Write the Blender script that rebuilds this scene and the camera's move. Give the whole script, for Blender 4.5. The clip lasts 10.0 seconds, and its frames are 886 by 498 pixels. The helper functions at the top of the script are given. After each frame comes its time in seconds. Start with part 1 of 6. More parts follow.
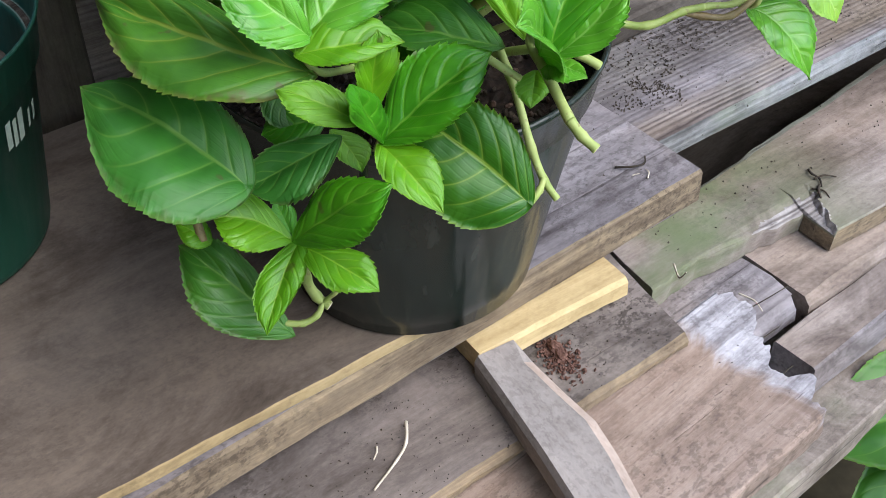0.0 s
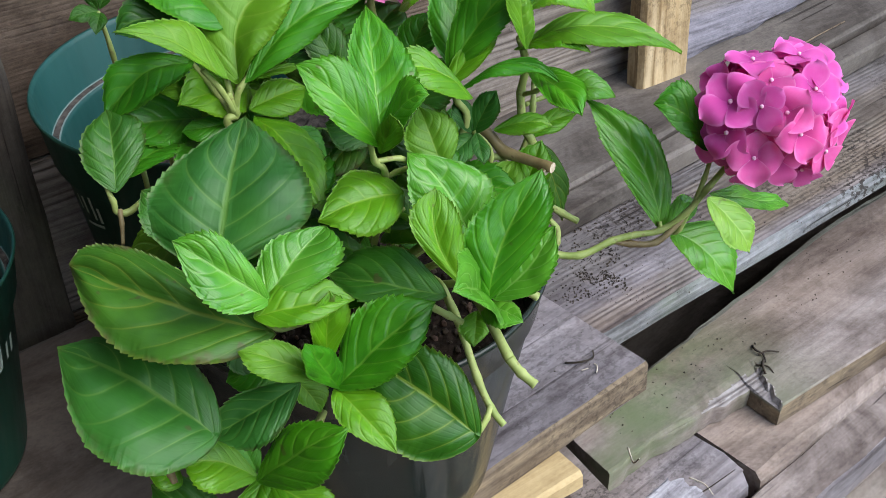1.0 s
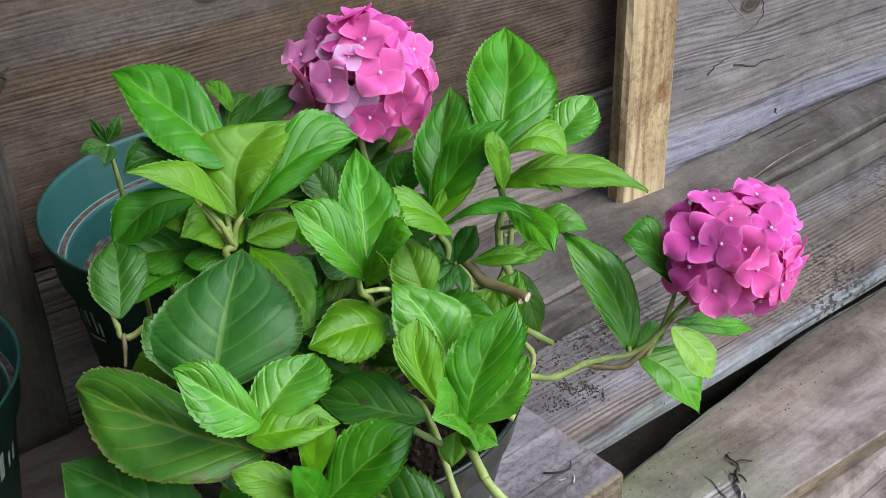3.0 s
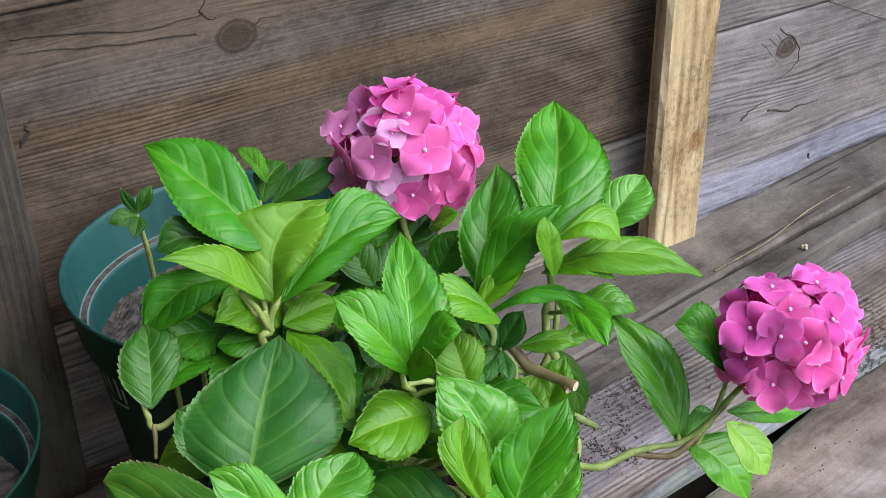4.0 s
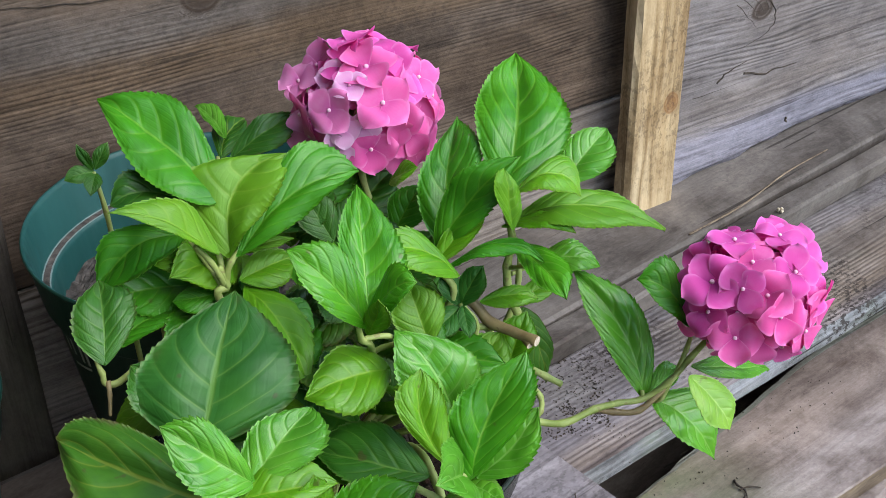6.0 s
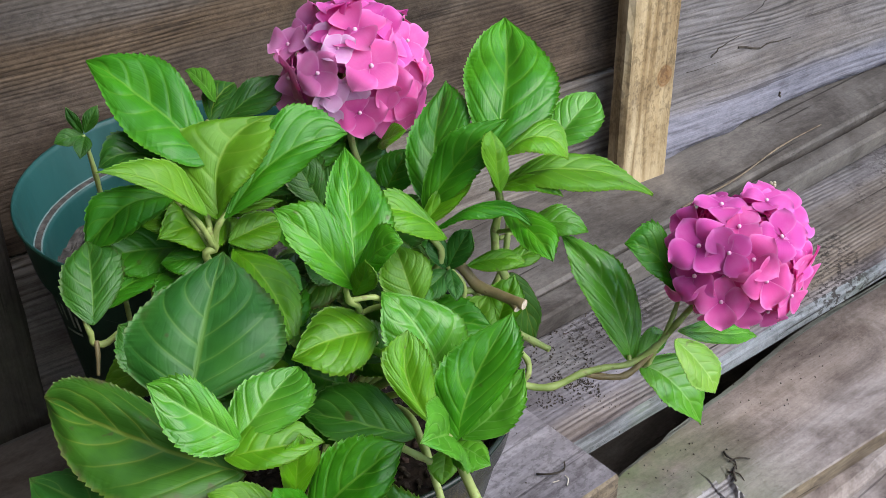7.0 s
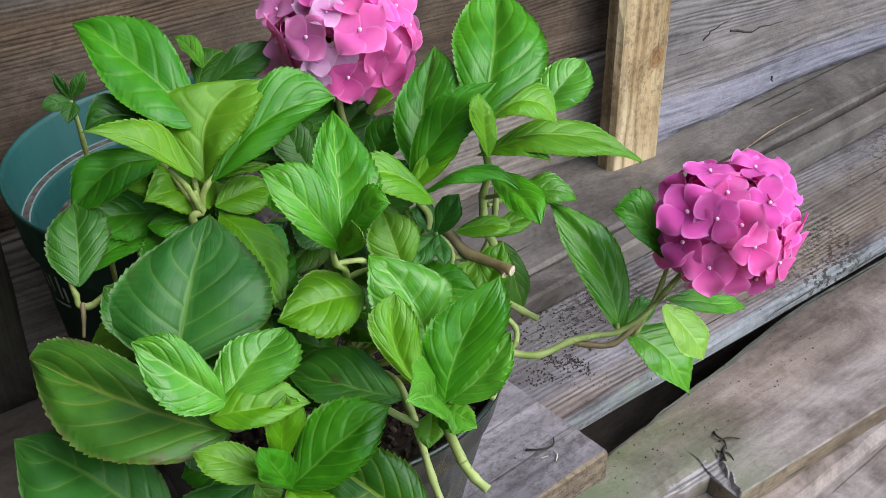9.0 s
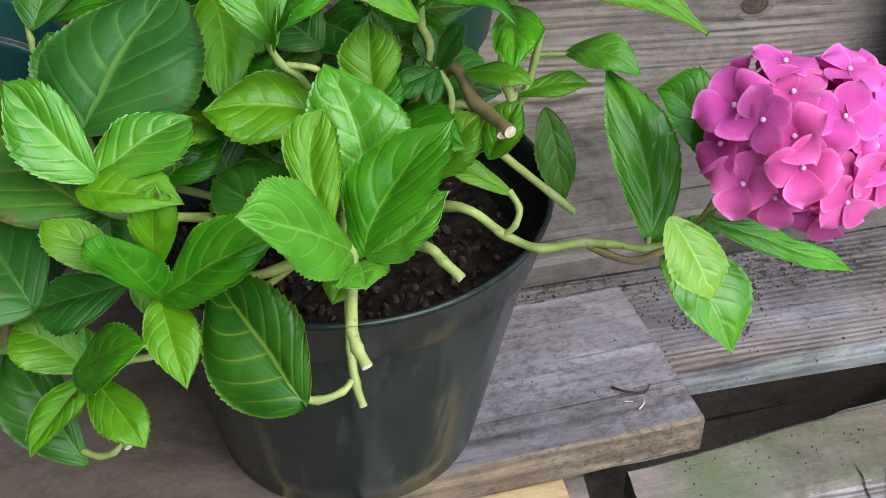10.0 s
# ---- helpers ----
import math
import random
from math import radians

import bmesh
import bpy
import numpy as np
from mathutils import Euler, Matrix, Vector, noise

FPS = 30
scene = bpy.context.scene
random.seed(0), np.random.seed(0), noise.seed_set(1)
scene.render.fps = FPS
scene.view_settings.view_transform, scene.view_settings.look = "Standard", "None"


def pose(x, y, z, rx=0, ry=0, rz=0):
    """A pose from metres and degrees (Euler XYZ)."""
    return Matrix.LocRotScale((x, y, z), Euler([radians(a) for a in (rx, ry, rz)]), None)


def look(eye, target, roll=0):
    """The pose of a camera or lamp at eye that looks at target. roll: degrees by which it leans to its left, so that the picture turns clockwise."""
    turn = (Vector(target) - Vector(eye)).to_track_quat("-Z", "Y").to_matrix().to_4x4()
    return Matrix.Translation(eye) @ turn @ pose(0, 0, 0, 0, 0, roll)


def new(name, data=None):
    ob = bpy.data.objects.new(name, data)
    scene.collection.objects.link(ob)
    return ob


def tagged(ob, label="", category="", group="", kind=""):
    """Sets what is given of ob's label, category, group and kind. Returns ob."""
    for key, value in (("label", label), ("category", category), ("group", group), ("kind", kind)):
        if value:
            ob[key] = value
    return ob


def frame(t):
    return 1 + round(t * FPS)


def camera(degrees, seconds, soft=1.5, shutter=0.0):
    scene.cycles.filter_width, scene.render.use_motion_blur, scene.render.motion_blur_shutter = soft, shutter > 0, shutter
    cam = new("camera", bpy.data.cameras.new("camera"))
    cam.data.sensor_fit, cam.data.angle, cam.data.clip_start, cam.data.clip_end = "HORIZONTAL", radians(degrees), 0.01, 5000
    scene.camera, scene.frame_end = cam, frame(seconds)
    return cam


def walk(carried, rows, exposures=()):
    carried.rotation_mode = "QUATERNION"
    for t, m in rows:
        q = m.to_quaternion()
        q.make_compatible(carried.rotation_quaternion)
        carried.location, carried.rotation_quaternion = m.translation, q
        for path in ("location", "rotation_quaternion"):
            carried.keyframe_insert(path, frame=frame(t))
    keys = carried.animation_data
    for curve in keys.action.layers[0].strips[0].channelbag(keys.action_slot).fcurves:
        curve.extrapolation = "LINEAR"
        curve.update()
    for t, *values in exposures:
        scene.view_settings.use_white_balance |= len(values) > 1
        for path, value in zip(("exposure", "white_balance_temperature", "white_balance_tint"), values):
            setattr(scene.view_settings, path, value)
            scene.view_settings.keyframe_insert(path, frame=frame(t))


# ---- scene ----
cam = camera(40.0, 10.0, soft=0.85)
PATH = [
    (0, (0.529, 0.156, 0.667), (1.256, 1.439, -0.684), -1.6),
    (0.5, (0.511, 0.138, 0.695), (1.284, 1.467, -0.585), -1.8),
    (1, (0.54, 0.142, 0.751), (1.382, 1.518, -0.432), -2.8),
    (1.5, (0.53, 0.123, 0.779), (1.4, 1.55, -0.319), -1.9),
    (2, (0.535, 0.107, 0.771), (1.409, 1.523, -0.338), -1.4),
    (2.5, (0.547, 0.097, 0.78), (1.429, 1.505, -0.333), -1.9),
    (3, (0.53, 0.111, 0.805), (1.43, 1.545, -0.261), -1.8),
    (3.2, (0.524, 0.12, 0.816), (1.427, 1.567, -0.228), -1.5),
    (4.3, (0.548, 0.184, 0.831), (1.443, 1.623, -0.231), -1.0),
    (4.5, (0.552, 0.18, 0.827), (1.448, 1.617, -0.237), -1.2),
    (5, (0.558, 0.177, 0.818), (1.454, 1.599, -0.266), -1.3),
    (5.5, (0.557, 0.173, 0.815), (1.457, 1.593, -0.268), -1.2),
    (7, (0.558, 0.154, 0.804), (1.449, 1.555, -0.312), -0.8),
    (7.5, (0.553, 0.155, 0.799), (1.449, 1.551, -0.318), -0.8),
    (8, (0.551, 0.162, 0.799), (1.449, 1.553, -0.323), -0.8),
    (8.5, (0.551, 0.157, 0.797), (1.456, 1.539, -0.33), -1.3),
    (9, (0.556, 0.143, 0.785), (1.453, 1.537, -0.333), -0.4),
    (9.5, (0.703, 0.176, 0.691), (1.294, 1.618, -0.564), -0.3),
    (10, (0.832, 0.123, 0.665), (1.068, 1.706, -0.535), 0.2),
]
walk(cam, [(t, look(eye, target, roll)) for t, eye, target, roll in PATH], [(0, 1.38), (0.5, 1.3), (1, 1.14), (2, 1.11), (2.5, 1.02), (3, 1.12), (4.5, 1.28), (5.5, 1.22), (7, 1.12), (8.5, 1.1), (9, 1.13), (9.5, 1.1), (10, 1.13)])

# ---- light ----
world = bpy.data.worlds.new("world")
scene.world = world
world.use_nodes = True
wn = world.node_tree.nodes
sky = wn.new("ShaderNodeTexSky")
sky.sky_type = "NISHITA"
sky.sun_disc = False
sky.sun_elevation, sky.sun_rotation = radians(48), radians(146)
world.node_tree.links.new(sky.outputs[0], wn["Background"].inputs[0])
wn["Background"].inputs[1].default_value = 0.165
sun = new("sun", bpy.data.lights.new("sun", "SUN"))
sun.data.energy, sun.data.angle, sun.data.color = 1.45, radians(60), (1.0, 0.98, 0.95)
sun.matrix_world = look((2.6, -1.7, 3.4), (0.9, 0.8, 0.1))


# ---- materials ----
class Nodes:
    """Short hand for building a material's node tree."""

    def __init__(self, name, rough=0.7, specular=0.4):
        self.mat = bpy.data.materials.new(name)
        self.mat.use_nodes = True
        self.tree = self.mat.node_tree
        self.bsdf = self.tree.nodes["Principled BSDF"]
        self.bsdf.inputs["Roughness"].default_value = rough
        self.bsdf.inputs["Specular IOR Level"].default_value = specular

    def put(self, kind, **sockets):
        n = self.tree.nodes.new(kind)
        for k, v in sockets.items():
            self.set(n, k, v)
        return n

    def set(self, n, key, v):
        sock = n.inputs[int(key[1:])] if key[0] == "i" and key[1:].isdigit() else n.inputs[key.replace("_", " ")]
        if isinstance(v, bpy.types.NodeSocket):
            self.tree.links.new(v, sock)
        else:
            sock.default_value = v

    def math(self, op, a, b=0.0, c=0.0):
        n = self.put("ShaderNodeMath", i0=a, i1=b, i2=c)
        n.operation = op
        return n.outputs[0]

    def noise(self, vec, scale, detail=4.0, rough=0.55, dist=0.0):
        n = self.put("ShaderNodeTexNoise", Vector=vec, Scale=scale, Detail=detail, Roughness=rough, Distortion=dist)
        return n.outputs["Fac"]

    def coords(self, kind="Object", scale=(1, 1, 1), jitter=True):
        v = self.put("ShaderNodeTexCoord").outputs[kind]
        if jitter:
            rnd = self.put("ShaderNodeObjectInfo").outputs["Random"]
            off = self.put("ShaderNodeCombineXYZ", X=self.math("MULTIPLY", rnd, 7.3), Y=self.math("MULTIPLY", rnd, 3.1), Z=self.math("MULTIPLY", rnd, 5.7))
            add = self.put("ShaderNodeVectorMath", i0=v, i1=off.outputs[0])
            v = add.outputs[0]
        return self.put("ShaderNodeMapping", Vector=v, Scale=scale).outputs[0]

    def ramp(self, fac, *stops):
        n = self.put("ShaderNodeValToRGB", Fac=fac)
        e = n.color_ramp.elements
        while len(e) < len(stops):
            e.new(0.5)
        for el, (p, c) in zip(e, stops):
            el.position, el.color = p, (*c, 1) if len(c) == 3 else c
        return n.outputs[0]

    def mix(self, fac, a, b, mode="MIX"):
        n = self.tree.nodes.new("ShaderNodeMix")
        n.data_type, n.blend_type = "RGBA", mode
        self.set(n, "i0", fac)
        for i, v in ((6, a), (7, b)):
            self.set(n, "i%d" % i, (*v, 1) if isinstance(v, tuple) and len(v) == 3 else v)
        return n.outputs[2]

    def step(self, v, lo, hi):
        n = self.put("ShaderNodeMapRange", i0=v, i1=lo, i2=hi)
        n.interpolation_type = "SMOOTHSTEP"
        return n.outputs[0]

    def bump(self, height, strength=0.3, distance=0.002):
        n = self.put("ShaderNodeBump", Strength=strength, Distance=distance, Height=height)
        self.set(self.bsdf, "Normal", n.outputs[0])

    def colour(self, c):
        self.set(self.bsdf, "Base_Color", (*c, 1) if isinstance(c, tuple) and len(c) == 3 else c)


def wood(name, dark, mid, light, rings=150.0, dirt=0.0, algae=0.0, rough=0.85, relief=0.5, warp=0.012, knots=(), contrast=0.4, splits=1.0, tone=1.0, grain=1.0, bleach=None, stains=1.0, tint=0.22, moss_to=None, zones=(), knot_col=(0.045, 0.03, 0.02)):
    """Weathered timber: the grain runs along the board's own x; the year rings show as faint ridges and swing round the
    knots (x, y, radius).
    bleach: the place along x from which the board is silvered; zones: stained streaks and one painted highlight (from
    x, soft, y0, y1, soft, share, dark, mid, light)."""
    m = Nodes(name, rough, 0.2)
    dark, mid, light = (tuple(c * tone for c in q) for q in (dark, mid, light))
    own = m.put("ShaderNodeSeparateXYZ", Vector=m.put("ShaderNodeTexCoord").outputs["Object"])
    x, y, z = own.outputs
    across = m.math("ADD", y, m.math("MULTIPLY", z, 0.7))
    swing = m.noise(m.coords(scale=(1.7, 11, 11)), 1.0, 3, 0.5)
    swing = m.math("MULTIPLY", m.math("SUBTRACT", swing, 0.5), warp * 6)
    wiggle = m.math("MULTIPLY", m.math("SUBTRACT", m.noise(m.coords(scale=(5, 46, 46)), 1.0, 3, 0.6), 0.5), 0.008)
    g = m.math("ADD", across, m.math("ADD", swing, wiggle))
    heart = 0.0
    mottle_knot = m.noise(m.coords(scale=(150, 150, 150)), 1.0, 3, 0.6)
    for kx, ky, kr in knots:
        dx = m.math("MULTIPLY", m.math("SUBTRACT", x, kx), 0.8)
        dy = m.math("SUBTRACT", y, ky)
        d = m.math("SQRT", m.math("ADD", m.math("MULTIPLY", dx, dx), m.math("MULTIPLY", dy, dy)))
        wob = m.math("ADD", d, m.math("MULTIPLY", m.math("ADD", swing, wiggle), 0.3))
        near = m.math("SUBTRACT", 1.0, m.step(d, kr * 0.8, kr * 1.35))
        g = m.math("ADD", m.math("MULTIPLY", g, m.math("SUBTRACT", 1.0, near)), m.math("MULTIPLY", wob, m.math("MULTIPLY", near, 0.6)))
        rind = m.math("MULTIPLY", m.step(wob, kr * 0.62, kr * 0.8), m.math("SUBTRACT", 1.0, m.step(wob, kr * 0.84, kr * 1.05)))
        core = m.math("MULTIPLY", m.math("SUBTRACT", 1.0, m.step(wob, kr * 0.55, kr * 0.95)), m.math("ADD", 0.72, m.math("MULTIPLY", mottle_knot, 0.5)))
        heart = m.math("MAXIMUM", heart, m.math("MAXIMUM", rind, core))
    fibre = m.noise(m.coords(scale=(9, 420, 420)), 1.0, 4, 0.65)
    ring = m.math("ADD", m.math("MULTIPLY", m.math("SINE", m.math("MULTIPLY", g, rings * 6.2832)), 0.5), 0.5)
    ring = m.math("POWER", ring, 0.7)
    bands = m.noise(m.coords(scale=(1.3, 24, 24)), 1.0, 5, 0.65, 0.6)
    blot = m.noise(m.coords(scale=(6, 9, 9)), 1.0, 7, 0.7, 0.7)
    mottle = m.noise(m.coords(scale=(34, 52, 52)), 1.0, 6, 0.72, 0.3)
    fine = m.noise(m.coords(scale=(190, 320, 320)), 1.0, 3, 0.7)
    patchy = m.step(m.noise(m.coords(scale=(4, 16, 16)), 1.0, 4, 0.6), 0.38, 0.68)
    ringed = m.math("MULTIPLY", m.math("SUBTRACT", ring, 0.5), m.math("MULTIPLY", m.math("ADD", patchy, 0.12), contrast * grain))
    v = 0.5
    for n, k in ((fibre, 0.34 * grain), (bands, 0.16 + 0.26 * grain), (blot, 0.42 * stains), (mottle, 0.24), (fine, 0.17)):
        v = m.math("ADD", v, m.math("MULTIPLY", m.math("SUBTRACT", n, 0.5), k))
    v = m.math("ADD", v, m.math("MULTIPLY", ringed, 0.36))
    col = m.ramp(v, (0.33, dark), (0.5, mid), (0.68, light))
    stain = m.ramp(blot, (0.3, (0.55, 0.52, 0.51)), (0.5, (1, 1, 1)), (0.72, (1.18, 1.15, 1.12)))
    col = m.mix(0.8 * stains, col, stain, "MULTIPLY")
    drift = m.noise(m.coords(scale=(2.2, 7, 7)), 1.0, 3, 0.5)
    col = m.mix(m.math("MULTIPLY", m.step(drift, 0.42, 0.68), tint), col, (1.12, 0.98, 0.80), "MULTIPLY")
    if bleach is not None:
        far = m.math("ADD", m.math("SUBTRACT", x, bleach), m.math("MULTIPLY", m.math("SUBTRACT", blot, 0.5), 0.14))
        far = m.step(far, -0.012, 0.014)
        silver = m.ramp(v, (0.38, (0.13, 0.122, 0.13)), (0.5, (0.33, 0.32, 0.345)), (0.66, (0.6, 0.59, 0.63)))
        col = m.mix(m.math("MULTIPLY", far, 0.95), col, silver)
    for x0, sx, y0, y1, sy, share, *shades in zones:
        ragged = m.math("MULTIPLY", m.math("SUBTRACT", blot, 0.5), 3.0)
        reach = m.step(m.math("ADD", x, m.math("MULTIPLY", ragged, sx)), x0 - sx, x0 + sx)
        wavy = m.math("ADD", y, m.math("MULTIPLY", ragged, sy))
        reach = m.math("MULTIPLY", reach, m.math("MULTIPLY", m.step(wavy, y0 - sy, y0 + sy), m.math("SUBTRACT", 1.0, m.step(wavy, y1 - sy, y1 + sy))))
        col = m.mix(m.math("MULTIPLY", reach, share), col, m.ramp(v, (0.33, shades[0]), (0.5, shades[1]), (0.68, shades[2])))
    split = m.noise(m.coords(scale=(2.6, 95, 95)), 1.0, 3, 0.5, 0.2)
    crack = m.step(split, 0.68, 0.71)
    nicks = m.step(m.noise(m.coords(scale=(30, 190, 190)), 1.0, 3, 0.6), 0.67, 0.73)
    marks = m.math("MAXIMUM", m.math("MULTIPLY", crack, 0.75 * splits), m.math("MULTIPLY", nicks, 0.45 * splits))
    for kx, ky, kr in knots:
        dx = m.math("ABSOLUTE", m.math("SUBTRACT", x, kx))
        lean = m.math("ADD", m.math("SUBTRACT", y, ky), m.math("ADD", m.math("MULTIPLY", m.math("SUBTRACT", mottle, 0.5), kr * 1.6), m.math("MULTIPLY", swing, 0.4)))
        line = m.math("SUBTRACT", 1.0, m.step(m.math("ABSOLUTE", lean), 0.0006, 0.0022))
        line = m.math("MULTIPLY", line, m.math("SUBTRACT", 1.0, m.step(m.math("ADD", dx, m.math("MULTIPLY", bands, kr * 8)), kr * 6, kr * 10)))
        marks = m.math("MAXIMUM", marks, m.math("MULTIPLY", line, 0.25))
    col = m.mix(marks, col, (0.022, 0.018, 0.014))
    if knots:
        col = m.mix(m.math("MULTIPLY", heart, 0.85), col, knot_col)
    if algae:
        gr = m.step(m.noise(m.coords(scale=(6, 9, 9)), 1.0, 4, 0.6), 0.45, 0.7)
        if moss_to is not None:
            gr = m.step(m.noise(m.coords(scale=(7, 11, 11)), 1.0, 4, 0.6), 0.3, 0.62)
            gr = m.math("MULTIPLY", gr, m.math("SUBTRACT", 1.0, m.step(x, moss_to * 0.3, moss_to)))
        col = m.mix(m.math("MULTIPLY", gr, algae), col, (0.13, 0.17, 0.08))
    spots = m.noise(m.coords(scale=(120, 160, 160)), 1.0, 5, 0.72)
    if dirt:
        place = m.step(m.noise(m.coords(scale=(7, 8, 8)), 1.0, 4, 0.65), 0.40, 0.60)
        d = m.math("MULTIPLY", m.step(spots, 0.49, 0.58), m.math("MULTIPLY", place, dirt))
        col = m.mix(d, col, (0.03, 0.024, 0.02))
    m.colour(col)
    h = m.math("ADD", m.math("MULTIPLY", fibre, 0.5 * grain), m.math("ADD", m.math("MULTIPLY", ringed, 0.5), m.math("ADD", m.math("MULTIPLY", spots, 0.25), m.math("MULTIPLY", mottle, 0.3))))
    m.bump(m.math("SUBTRACT", h, marks), relief, 0.003)
    return m.mat


